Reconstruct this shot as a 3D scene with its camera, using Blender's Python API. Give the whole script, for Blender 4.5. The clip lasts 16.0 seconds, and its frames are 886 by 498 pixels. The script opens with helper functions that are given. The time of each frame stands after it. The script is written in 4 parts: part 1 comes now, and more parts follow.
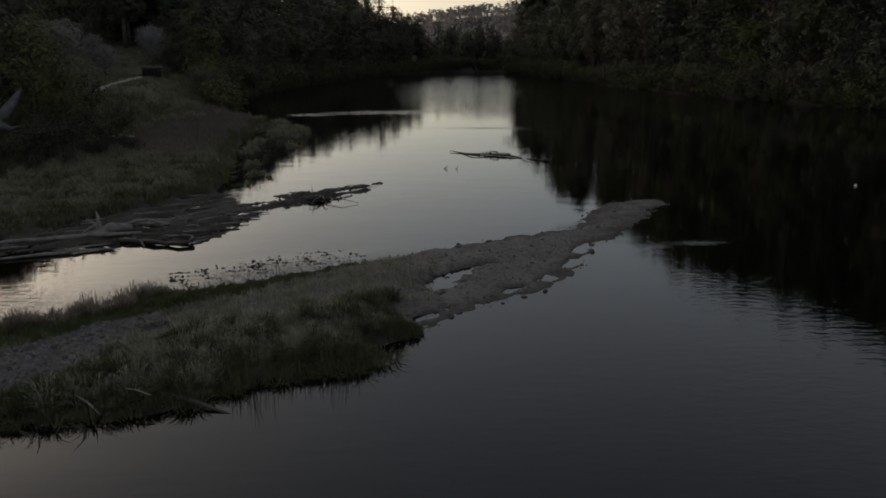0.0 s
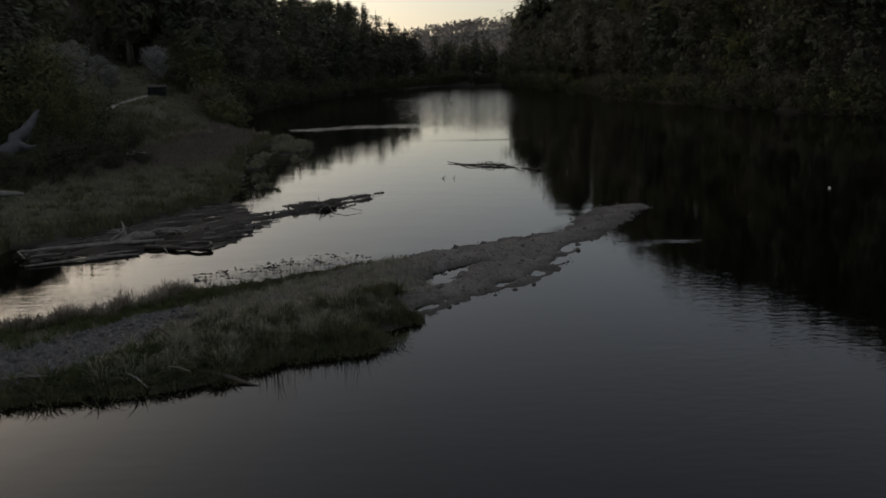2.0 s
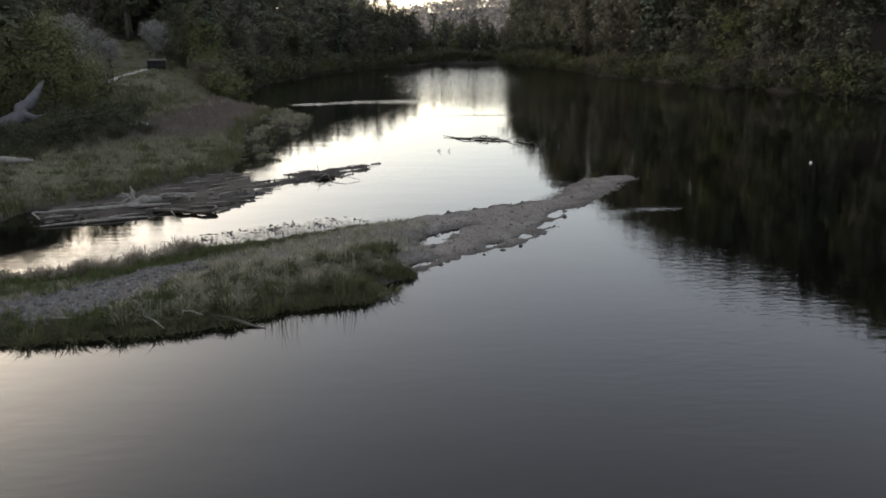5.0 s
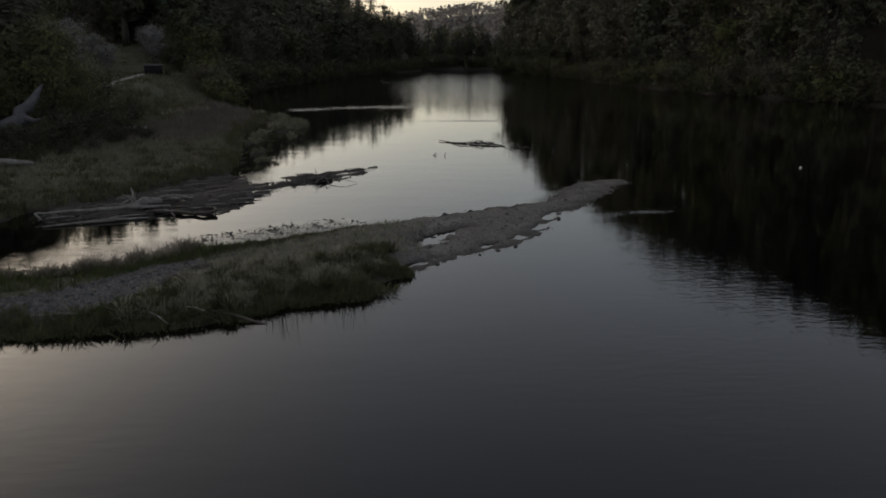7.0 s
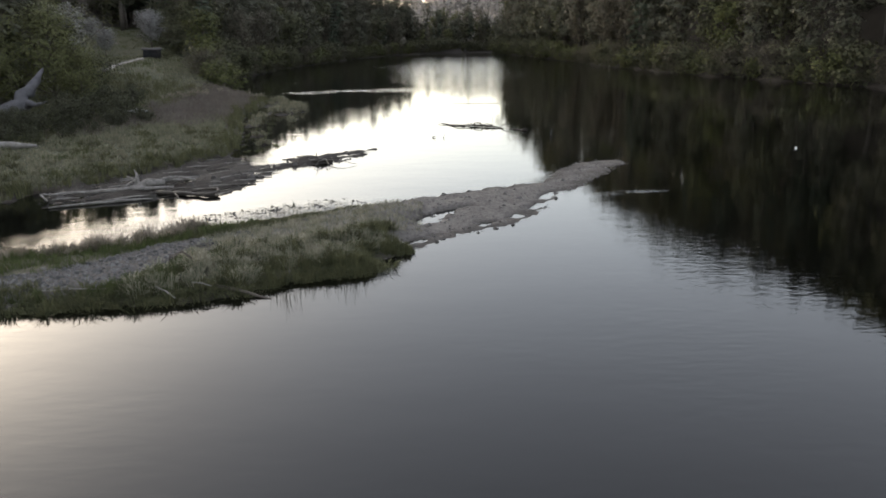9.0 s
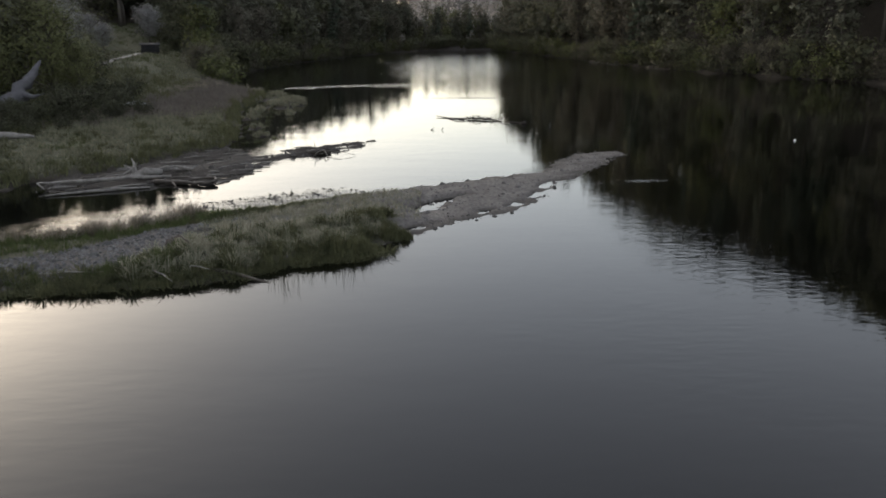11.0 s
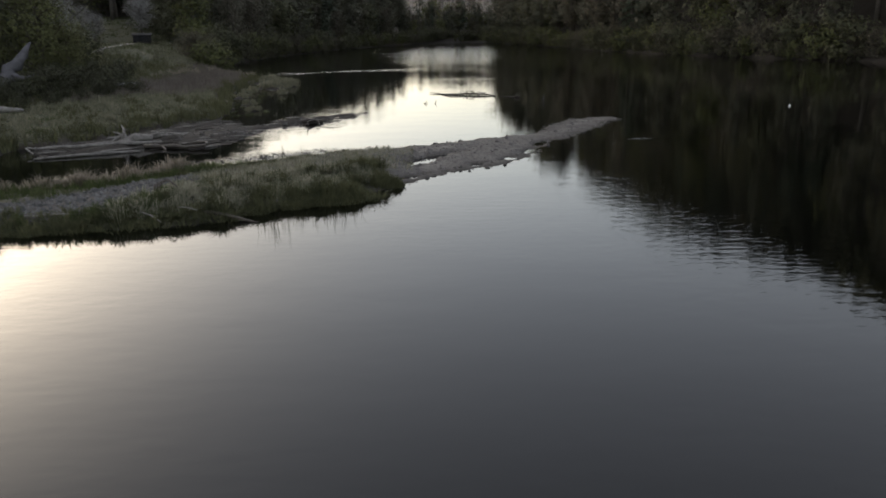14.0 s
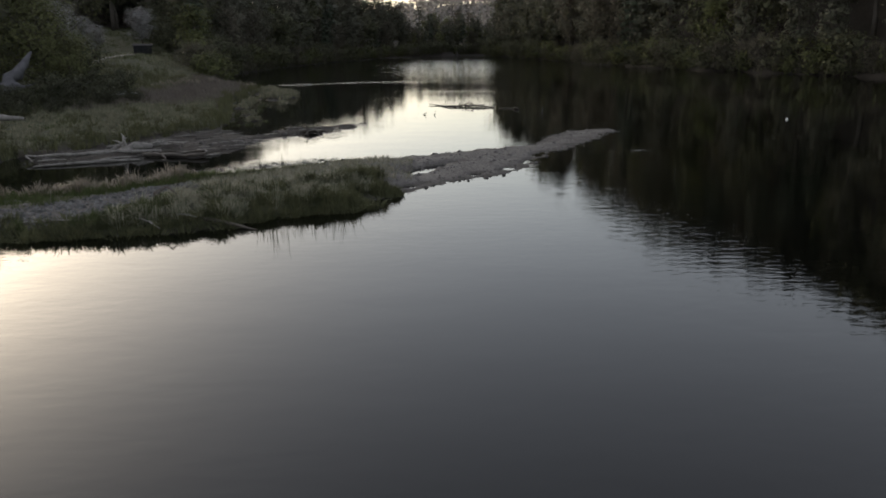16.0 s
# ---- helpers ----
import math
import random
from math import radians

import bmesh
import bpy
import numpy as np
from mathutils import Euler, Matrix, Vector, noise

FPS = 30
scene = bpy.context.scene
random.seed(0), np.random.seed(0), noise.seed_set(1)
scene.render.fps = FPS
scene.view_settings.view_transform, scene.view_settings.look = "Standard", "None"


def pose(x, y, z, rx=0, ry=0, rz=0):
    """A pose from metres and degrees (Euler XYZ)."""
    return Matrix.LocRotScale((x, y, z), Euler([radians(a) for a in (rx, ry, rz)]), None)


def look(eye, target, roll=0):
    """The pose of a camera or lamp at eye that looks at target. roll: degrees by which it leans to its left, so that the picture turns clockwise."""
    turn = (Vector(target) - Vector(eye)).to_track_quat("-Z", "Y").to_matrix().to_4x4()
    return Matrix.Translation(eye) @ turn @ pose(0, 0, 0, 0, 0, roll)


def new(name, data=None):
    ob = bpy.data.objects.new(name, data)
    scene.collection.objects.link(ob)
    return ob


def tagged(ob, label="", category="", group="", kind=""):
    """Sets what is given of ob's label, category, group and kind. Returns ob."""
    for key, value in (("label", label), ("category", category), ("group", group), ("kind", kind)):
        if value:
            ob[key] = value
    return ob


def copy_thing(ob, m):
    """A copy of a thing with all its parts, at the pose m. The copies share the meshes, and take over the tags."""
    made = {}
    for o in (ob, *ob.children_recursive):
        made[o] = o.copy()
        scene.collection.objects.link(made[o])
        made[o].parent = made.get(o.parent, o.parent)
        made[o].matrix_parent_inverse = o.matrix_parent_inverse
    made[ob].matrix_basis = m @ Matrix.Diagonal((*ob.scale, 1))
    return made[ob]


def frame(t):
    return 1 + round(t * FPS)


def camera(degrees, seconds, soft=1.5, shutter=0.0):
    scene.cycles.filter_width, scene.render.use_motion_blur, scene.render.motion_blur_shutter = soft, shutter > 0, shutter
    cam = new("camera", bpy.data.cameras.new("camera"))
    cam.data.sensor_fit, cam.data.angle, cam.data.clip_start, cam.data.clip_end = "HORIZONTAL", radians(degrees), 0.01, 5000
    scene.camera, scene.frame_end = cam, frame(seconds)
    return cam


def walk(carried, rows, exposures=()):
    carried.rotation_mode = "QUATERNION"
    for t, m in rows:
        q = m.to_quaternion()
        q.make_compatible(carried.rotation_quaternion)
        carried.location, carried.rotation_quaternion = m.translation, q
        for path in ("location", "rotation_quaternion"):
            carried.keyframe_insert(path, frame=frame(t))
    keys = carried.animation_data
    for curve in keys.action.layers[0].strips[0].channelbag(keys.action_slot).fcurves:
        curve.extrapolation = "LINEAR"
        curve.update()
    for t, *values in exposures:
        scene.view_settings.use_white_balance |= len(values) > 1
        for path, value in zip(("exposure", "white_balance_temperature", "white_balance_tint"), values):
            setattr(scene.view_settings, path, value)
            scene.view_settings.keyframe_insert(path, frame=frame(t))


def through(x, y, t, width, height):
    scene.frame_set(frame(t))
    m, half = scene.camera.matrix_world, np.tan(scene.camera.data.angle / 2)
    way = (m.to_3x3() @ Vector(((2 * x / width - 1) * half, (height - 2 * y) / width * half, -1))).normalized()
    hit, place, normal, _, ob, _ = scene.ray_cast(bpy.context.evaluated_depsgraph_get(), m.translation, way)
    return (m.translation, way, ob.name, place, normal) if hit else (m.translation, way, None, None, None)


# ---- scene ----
cam = camera(62.0, 16.0, soft=1.8)

PATH = [
    (0, (0.086, -0.414, 9.631), (0.118, 1.516, 9.109), 0.3),
    (0.5, (0.076, -1.305, 9.672), (0.108, 0.627, 9.157), 0.1),
    (1, (0.135, -2.109, 9.695), (0.171, -0.176, 9.18), 0.2),
    (1.5, (0.147, -2.948, 9.756), (0.182, -1.016, 9.24), 0.3),
    (2, (0.119, -3.798, 9.866), (0.151, -1.858, 9.378), -0.6),
    (2.5, (0.16, -4.834, 9.855), (0.198, -2.904, 9.332), -0.0),
    (3, (0.158, -5.356, 9.798), (0.198, -3.425, 9.279), 0.4),
    (3.5, (0.132, -5.814, 9.739), (0.174, -3.884, 9.213), 0.3),
    (4, (0.176, -5.964, 9.724), (0.213, -4.029, 9.22), 0.2),
    (4.2, (0.204, -6.024, 9.616), (0.242, -4.1, 9.071), 0.2),
    (6.5, (0.344, -6.359, 9.635), (0.381, -4.431, 9.105), -0.5),
    (7, (0.189, -6.919, 9.548), (0.243, -4.99, 9.022), 0.2),
    (7.5, (0.185, -7.24, 9.497), (0.243, -5.31, 8.975), 0.6),
    (8, (0.182, -7.477, 9.492), (0.237, -5.548, 8.965), 0.1),
    (8.5, (0.205, -7.717, 9.552), (0.258, -5.791, 9.016), 0.1),
    (9, (0.185, -7.75, 9.455), (0.24, -5.833, 8.889), 0.0),
    (11.5, (0.18, -7.816, 8.578), (0.24, -5.9, 8.009), 0.1),
    (12, (0.23, -7.914, 8.193), (0.287, -5.99, 7.651), -0.3),
    (12.5, (0.289, -8.034, 7.821), (0.342, -6.11, 7.278), -0.7),
    (13, (0.314, -7.946, 7.432), (0.372, -6.027, 6.874), -0.2),
    (13.5, (0.335, -8.027, 7.039), (0.387, -6.112, 6.465), -0.6),
    (14, (0.377, -8.118, 6.643), (0.442, -6.204, 6.069), -0.8),
    (14.5, (0.347, -8.105, 6.525), (0.418, -6.187, 5.962), -0.2),
    (15, (0.361, -8.191, 6.546), (0.432, -6.273, 5.985), -0.3),
    (15.5, (0.338, -8.318, 6.538), (0.413, -6.401, 5.974), -0.1),
    (16, (0.352, -8.211, 6.522), (0.423, -6.287, 5.98), -0.4),
]
EXPOSURES = [(0, 0.52), (2.0, 0.52), (2.5, 0.85), (3.0, 1.42), (3.5, 1.95), (4.0, 2.25), (4.2, 2.4), (6.5, 1.03), (7.0, 0.73), (7.5, 1.57), (8.0, 2.0), (8.5, 2.3), (9.0, 2.5), (11.5, 2.07), (12, 2.12), (13, 2.06), (14, 1.85), (15, 1.67), (16, 1.7)]
walk(cam, [(t, look(eye, target, roll)) for t, eye, target, roll in PATH], EXPOSURES)

# ---- world and light ----
SUN_AZ, SUN_EL = -40.5, 10.5         # degrees to the right of +y, and above the horizon
world = bpy.data.worlds.new("world")
scene.world = world
world.use_nodes = True
wn = world.node_tree.nodes
sky = wn.new("ShaderNodeTexSky")
sky.sky_type = "NISHITA"
sky.sun_disc = False
sky.sun_elevation, sky.sun_rotation = radians(SUN_EL), radians(SUN_AZ)
sky.air_density, sky.dust_density, sky.ozone_density = 1.0, 1.85, 1.0
wn["Background"].inputs["Strength"].default_value = 0.1
veil = wn.new("ShaderNodeHueSaturation")          # a thin high veil of cloud takes colour out of the sky
veil.inputs["Saturation"].default_value = 0.72
world.node_tree.links.new(sky.outputs[0], veil.inputs["Color"])
cloud = wn.new("ShaderNodeMix")                     # and spreads its light
cloud.data_type = "RGBA"
cloud.inputs["Factor"].default_value = 0.3
cloud.inputs["B"].default_value = (3.34, 2.98, 2.98, 1)
world.node_tree.links.new(veil.outputs[0], cloud.inputs["A"])
world.node_tree.links.new(cloud.outputs["Result"], wn["Background"].inputs[0])

sun = new("sun", bpy.data.lights.new("sun", "SUN"))
sun.data.energy, sun.data.angle, sun.data.color = 0.5, radians(12), (1.0, 0.88, 0.74)
sa, se = radians(SUN_AZ), radians(SUN_EL)
sun.matrix_world = look((300 * math.sin(sa) * math.cos(se), 300 * math.cos(sa) * math.cos(se), 300 * math.sin(se)), (0, 0, 0))

rng = np.random.default_rng(7)


# ---- materials ----
def material(name, rough=0.8, spec=0.3):
    m = bpy.data.materials.new(name)
    m.use_nodes = True
    b = m.node_tree.nodes["Principled BSDF"]
    b.inputs["Roughness"].default_value = rough
    b.inputs["Specular IOR Level"].default_value = spec
    return m, m.node_tree.nodes, m.node_tree.links, b


def noise_node(n, l, vec, scale, detail=4.0, rough=0.6):
    t = n.new("ShaderNodeTexNoise")
    t.inputs["Scale"].default_value = scale
    t.inputs["Detail"].default_value = detail
    t.inputs["Roughness"].default_value = rough
    if vec is not None:
        l.new(vec, t.inputs["Vector"])
    return t.outputs["Fac"]


def ramp(n, l, fac, stops):
    r = n.new("ShaderNodeValToRGB")
    while len(r.color_ramp.elements) < len(stops):
        r.color_ramp.elements.new(0.5)
    for e, (p, c) in zip(r.color_ramp.elements, stops):
        e.position, e.color = p, (*c, 1)
    l.new(fac, r.inputs[0])
    return r.outputs[0]


def mix(n, l, fac, a, b, kind="MIX"):
    m = n.new("ShaderNodeMix")
    m.data_type, m.blend_type = "RGBA", kind
    for sock, v in ((m.inputs["Factor"], fac), (m.inputs["A"], a), (m.inputs["B"], b)):
        if isinstance(v, (int, float)):
            sock.default_value = v
        elif isinstance(v, tuple):
            sock.default_value = (*v, 1)
        else:
            l.new(v, sock)
    return m.outputs["Result"]


def bump(n, l, height, strength, dist, b):
    bu = n.new("ShaderNodeBump")
    bu.inputs["Strength"].default_value, bu.inputs["Distance"].default_value = strength, dist
    l.new(height, bu.inputs["Height"])
    l.new(bu.outputs[0], b.inputs["Normal"])


def simple(name, dark, light, scale, rough=0.85, relief=0.02, spec=0.2, island=0.0):
    """A surface of two tones in noise at two scales, with relief; island: variation from piece to piece."""
    m, n, l, b = material(name, rough, spec)
    co = n.new("ShaderNodeTexCoord").outputs["Object"]
    f = noise_node(n, l, co, scale, 5)
    g = noise_node(n, l, co, scale * 0.13, 2)
    c = mix(n, l, 0.45, ramp(n, l, f, [(0.3, dark), (0.7, light)]), ramp(n, l, g, [(0.35, dark), (0.65, light)]))
    if island:
        geo = n.new("ShaderNodeNewGeometry").outputs["Random Per Island"]
        c = mix(n, l, island, c, ramp(n, l, geo, [(0.0, dark), (0.5, tuple((p + q) / 2 for p, q in zip(dark, light))), (1.0, light)]))
    l.new(c, b.inputs["Base Color"])
    if relief:
        bump(n, l, f, 0.6, relief, b)
    return m


def leafy(name, dark, light, through=0.25, patch=0.9, piece=0.5):
    """Leaves and blades: tone varies from piece to piece and from plant to plant; some light passes through."""
    m, n, l, b = material(name, 0.7, 0.15)
    geo = n.new("ShaderNodeNewGeometry").outputs["Random Per Island"]
    inf = n.new("ShaderNodeObjectInfo").outputs["Random"]
    co = n.new("ShaderNodeTexCoord").outputs["Object"]
    f = noise_node(n, l, co, patch, 3)
    c = mix(n, l, 1 - piece, ramp(n, l, geo, [(0, dark), (1, light)]), ramp(n, l, f, [(0.35, dark), (0.65, light)]))
    c = mix(n, l, 0.25, c, ramp(n, l, inf, [(0, dark), (1, light)]))
    l.new(c, b.inputs["Base Color"])
    tr = n.new("ShaderNodeBsdfTranslucent")
    l.new(c, tr.inputs[0])
    ms = n.new("ShaderNodeMixShader")
    ms.inputs[0].default_value = through
    l.new(b.outputs[0], ms.inputs[1]), l.new(tr.outputs[0], ms.inputs[2])
    l.new(ms.outputs[0], n["Material Output"].inputs[0])
    return m


def make_water():
    """Dark river water; the attribute ripple tells where shoals and wakes roughen it."""
    m, n, l, b = material("river_water", 0.02, 0.5)
    b.inputs["IOR"].default_value = 1.333
    b.inputs["Base Color"].default_value = (0.0018, 0.002, 0.0015, 1)
    pos = n.new("ShaderNodeNewGeometry").outputs["Position"]
    mp = n.new("ShaderNodeMapping")
    mp.inputs["Scale"].default_value = (0.45, 1.0, 1.0)
    l.new(pos, mp.inputs[0])
    fine = noise_node(n, l, mp.outputs[0], 3.2, 3, 0.55)
    broad = noise_node(n, l, mp.outputs[0], 0.45, 2, 0.5)
    at = n.new("ShaderNodeAttribute")
    at.attribute_name = "ripple"
    mul = n.new("ShaderNodeMath")
    mul.operation = "MULTIPLY"
    l.new(fine, mul.inputs[0]), l.new(at.outputs["Fac"], mul.inputs[1])
    add = n.new("ShaderNodeMath")
    add.operation = "MULTIPLY_ADD"
    add.inputs[1].default_value = 0.4
    l.new(broad, add.inputs[0]), l.new(mul.outputs[0], add.inputs[2])
    bump(n, l, add.outputs[0], 1.0, 0.02, b)
    return m


def make_ground():
    """Gravel, mud, turf and leaf litter, laid by the attributes gravel and turf."""
    m, n, l, b = material("ground_cover", 0.85, 0.25)
    co = n.new("ShaderNodeNewGeometry").outputs["Position"]

    def attr(name):
        a = n.new("ShaderNodeAttribute")
        a.attribute_name = name
        return a.outputs["Fac"]
    vor = n.new("ShaderNodeTexVoronoi")
    vor.inputs["Scale"].default_value = 9.0
    l.new(co, vor.inputs["Vector"])
    f = noise_node(n, l, co, 14.0, 5)
    g = noise_node(n, l, co, 0.5, 4)
    peb = ramp(n, l, vor.outputs["Color"], [(0.2, (0.06, 0.055, 0.05)), (0.8, (0.16, 0.148, 0.135))])
    gravel = mix(n, l, 0.5, peb, ramp(n, l, g, [(0.35, (0.062, 0.057, 0.051)), (0.65, (0.14, 0.129, 0.116))]))
    turf = mix(n, l, 0.5, ramp(n, l, f, [(0.3, (0.024, 0.033, 0.013)), (0.7, (0.066, 0.066, 0.034))]), ramp(n, l, g, [(0.35, (0.026, 0.036, 0.016)), (0.65, (0.09, 0.08, 0.05))]))
    mud = ramp(n, l, mix(n, l, 0.5, f, g), [(0.3, (0.018, 0.015, 0.011)), (0.7, (0.05, 0.041, 0.031))])
    c = mix(n, l, attr("turf"), mud, turf)
    c = mix(n, l, attr("gravel"), c, gravel)
    c = mix(n, l, attr("wet"), c, (0.45, 0.43, 0.41), "MULTIPLY")
    l.new(c, b.inputs["Base Color"])
    bump(n, l, mix(n, l, 0.5, f, vor.outputs["Distance"]), 0.7, 0.05, b)
    return m


WATER = make_water()
GROUND = make_ground()
BARK = simple("bark", (0.035, 0.03, 0.025), (0.11, 0.095, 0.08), 6.0, relief=0.03)
TWIG = simple("twigs", (0.05, 0.04, 0.035), (0.13, 0.105, 0.09), 2.0, relief=0, island=0.5)
WOOD = simple("weathered_wood", (0.08, 0.074, 0.067), (0.29, 0.272, 0.25), 5.0, relief=0.02)
WETWOOD = simple("wet_wood", (0.02, 0.017, 0.014), (0.07, 0.06, 0.05), 5.0, rough=0.5, relief=0.02)
PALEWOOD = simple("bleached_wood", (0.26, 0.26, 0.28), (0.5, 0.49, 0.5), 3.0, relief=0.02)
GREYWOOD = simple("grey_dead_wood", (0.05, 0.049, 0.052), (0.125, 0.122, 0.13), 2.0, relief=0.03)
STONE = simple("river_stone", (0.055, 0.052, 0.049), (0.17, 0.161, 0.152), 7.0, relief=0.01, island=0.6)
COBBLE = simple("grey_cobble", (0.035, 0.035, 0.035), (0.16, 0.157, 0.153), 5.0, relief=0.01, island=0.85)
ROCK = simple("dark_rock", (0.03, 0.028, 0.025), (0.09, 0.082, 0.075), 4.0, rough=0.6, relief=0.02)
SAND = simple("pale_sand", (0.2, 0.19, 0.17), (0.34, 0.32, 0.29), 4.0, relief=0.02)
LEAF_DARK = leafy("dark_foliage", (0.043, 0.046, 0.026), (0.117, 0.117, 0.067), 0.35, 0.4, 0.22)
LEAF_SPRING = leafy("spring_foliage", (0.053, 0.061, 0.024), (0.132, 0.139, 0.057), 0.35, 0.4, 0.22)
LEAF_WILLOW = leafy("willow_foliage", (0.066, 0.072, 0.03), (0.145, 0.148, 0.066), 0.25, 0.4, 0.22)
LEAF_BROWN = leafy("bare_brown_crown", (0.054, 0.05, 0.036), (0.135, 0.121, 0.09), 0.3, 0.4, 0.22)
LEAF_GREY = leafy("budding_grey_crown", (0.05, 0.052, 0.036), (0.134, 0.134, 0.097), 0.35, 0.4, 0.22)
# distance haze is put into this pale, low-contrast leaf colour
LEAF_FAR = leafy("haze_tinted_wood", (0.19, 0.175, 0.16), (0.29, 0.265, 0.24), 0.25, 0.9, 0.2)
LEAF_FIR = leafy("conifer_needles", (0.029, 0.037, 0.026), (0.083, 0.097, 0.066), 0.15, 0.4, 0.22)
BLOSSOM = leafy("white_blossom", (0.17, 0.167, 0.16), (0.37, 0.362, 0.35), 0.4)
# bush leaves darkened: the deep shade of the thicket is in the colour
LEAF_SHADED = leafy("shade_darkened_leaves", (0.016, 0.018, 0.009), (0.05, 0.052, 0.027), 0.15, 0.4, 0.22)
GRASS_OLIVE = leafy("olive_grey_grass", (0.078, 0.081, 0.052), (0.26, 0.247, 0.176), 0.35, 0.8)
REED_MAUVE = leafy("faded_mauve_reed", (0.1, 0.087, 0.075), (0.21, 0.185, 0.162), 0.35, 0.25)
GRASS_DRY = leafy("dry_grass", (0.081, 0.087, 0.052), (0.414, 0.391, 0.305), 0.35, 1.7)
PLUME = leafy("pale_reed_plumes", (0.15, 0.13, 0.105), (0.34, 0.3, 0.25), 0.45)
GRASS_GREEN = leafy("green_grass", (0.038, 0.052, 0.019), (0.1, 0.118, 0.048), 0.35, 1.7)
GRASS_DARK = leafy("dark_sedge", (0.034, 0.039, 0.02), (0.133, 0.134, 0.069), 0.3, 1.7)
REED = leafy("dry_reed", (0.07, 0.061, 0.045), (0.215, 0.188, 0.145), 0.45)
BOARD = simple("tarred_boards", (0.012, 0.012, 0.014), (0.035, 0.033, 0.034), 5.0, relief=0.01)
ROOFING = simple("grey_roofing", (0.016, 0.016, 0.017), (0.036, 0.036, 0.036), 5.0, relief=0.01)

# ---- plan of the shores, in metres ----
BAR = [(-60, 17.5), (-30, 16.2), (-20, 16.6), (-14, 16.9), (-10.4, 17.4), (-8.6, 17.8), (-6.8, 18.5), (-5.3, 19.9), (-3.2, 20.7), (-1.9, 21.1), (-1.7, 21.9), (-2.1, 22.7), (-1.3, 23.1), (-0.4, 23.5),
       (0.5, 25.4), (2.6, 27.3), (4.1, 28.2), (5.7, 30.0), (6.9, 32.0), (7.6, 34.3), (8.5, 36.0), (9.6, 37.2), (10.7, 38.7), (12.3, 41.6), (14.1, 44.6), (15.5, 46.4), (15.3, 47.9),
       (13.6, 48.1), (11.4, 46.3), (9.6, 43.6), (8.9, 41.2), (7.9, 39.6), (5.6, 38.3), (2.9, 36.7), (0.0, 34.9), (-2.0, 33.0), (-4.4, 31.4), (-6.9, 29.8), (-9.0, 28.4), (-11.3, 27.4),
       (-13.0, 25.0), (-15.2, 23.6), (-17.4, 23.0), (-30, 23.5), (-60, 24)]
LEFT = [(-60, 24.5), (-40, 27), (-30, 31), (-24, 34.6), (-22.2, 37.6), (-19.8, 41.4), (-17.4, 45.2), (-15.4, 49.2), (-15.2, 54), (-16.4, 60), (-17.6, 66), (-19.4, 73), (-20.4, 80), (-20.4, 90), (-21.0, 98), (-25, 103), (-31, 110),
        (-37, 124), (-39, 150), (-35.5, 193), (-27, 247), (-19, 281), (-9, 308), (-2, 324), (16, 345), (45, 360), (200, 480), (900, 1500), (-900, 1500), (-900, 24)]
RIGHT = [(34, 338), (44, 280), (48.5, 246), (55, 198), (66, 156), (75.5, 135), (84, 118), (95, 80), (106, 20), (112, -60), (130, -260), (200, -900), (900, -900), (900, 1400), (200, 470), (60, 360)]
SPIT = [(-21.5, 34.0), (-15.2, 36.2), (-12.0, 36.0), (-10.9, 38.5), (-10.1, 44.4), (-7.8, 46.2), (-6.0, 47.5), (-4.7, 50.0), (-3.6, 54.2), (-6.1, 52.6), (-8.4, 50.2), (-10.6, 49.0),
        (-9.8, 47.6), (-12.1, 46.2), (-13.4, 49.6), (-15.5, 50.5), (-19, 43.5), (-22.5, 37.5)]
ISLETS = [(-16.4, 86.5, 2.3, 6.2, 0.42), (-19.6, 95.5, 1.6, 4.2, 0.4), (-17.6, 70.5, 0.9, 1.8, 0.2), (-15.3, 62.5, 0.8, 1.6, 0.16), (-18.2, 77.0, 0.9, 2.0, 0.22), (-14.0, 74.5, 0.6, 1.6, 0.1), (-13.6, 57.0, 0.6, 1.1, 0.1)]
GREENLINE = [(-34, 18.4), (-20, 18.4), (-15.6, 18.9), (-14.0, 19.8), (-12.5, 21.5), (-11.0, 23.6), (-8.7, 24.9), (-7.6, 25.9), (-5.4, 28.2), (-3.1, 31.2), (-2.0, 33.0)]
SODLINE = [(-34, 17.0), (-15.6, 16.9), (-12.7, 17.4), (-11.4, 18.1), (-10.8, 18.9), (-9.5, 20.8), (-8.2, 22.2), (-5.0, 24.6), (-2.5, 26.3), (-1.0, 26.6)]
POOLS = [(6.6, 32.6, 0.25, 0.7, -30), (5.1, 30.3, 0.25, 0.5, -40), (3.4, 28.6, 0.5, 0.22, 40), (7.6, 35.2, 0.3, 0.9, -20), (0.5, 29.6, 0.75, 1.5, -25), (1.5, 31.2, 0.55, 0.7, -40), (2.5, 32.2, 0.75, 0.3, 20), (-0.1, 25.4, 0.65, 0.35, 40), (-9.0, 23.1, 0.55, 0.1, 28)]


def signed(poly, x, y):
    """Distance to a closed outline, positive inside."""
    best, inside = np.full(x.shape, 1e12), np.zeros(x.shape, bool)
    for (ax, ay), (bx, by) in zip(poly, poly[1:] + poly[:1]):
        ex, ey = bx - ax, by - ay
        s = np.clip(((x - ax) * ex + (y - ay) * ey) / (ex * ex + ey * ey), 0, 1)
        best = np.minimum(best, (x - ax - s * ex) ** 2 + (y - ay - s * ey) ** 2)
        if ey:
            inside ^= ((ay > y) != (by > y)) & (x < ax + (y - ay) * ex / ey)
    return np.where(inside, 1, -1) * np.sqrt(best)


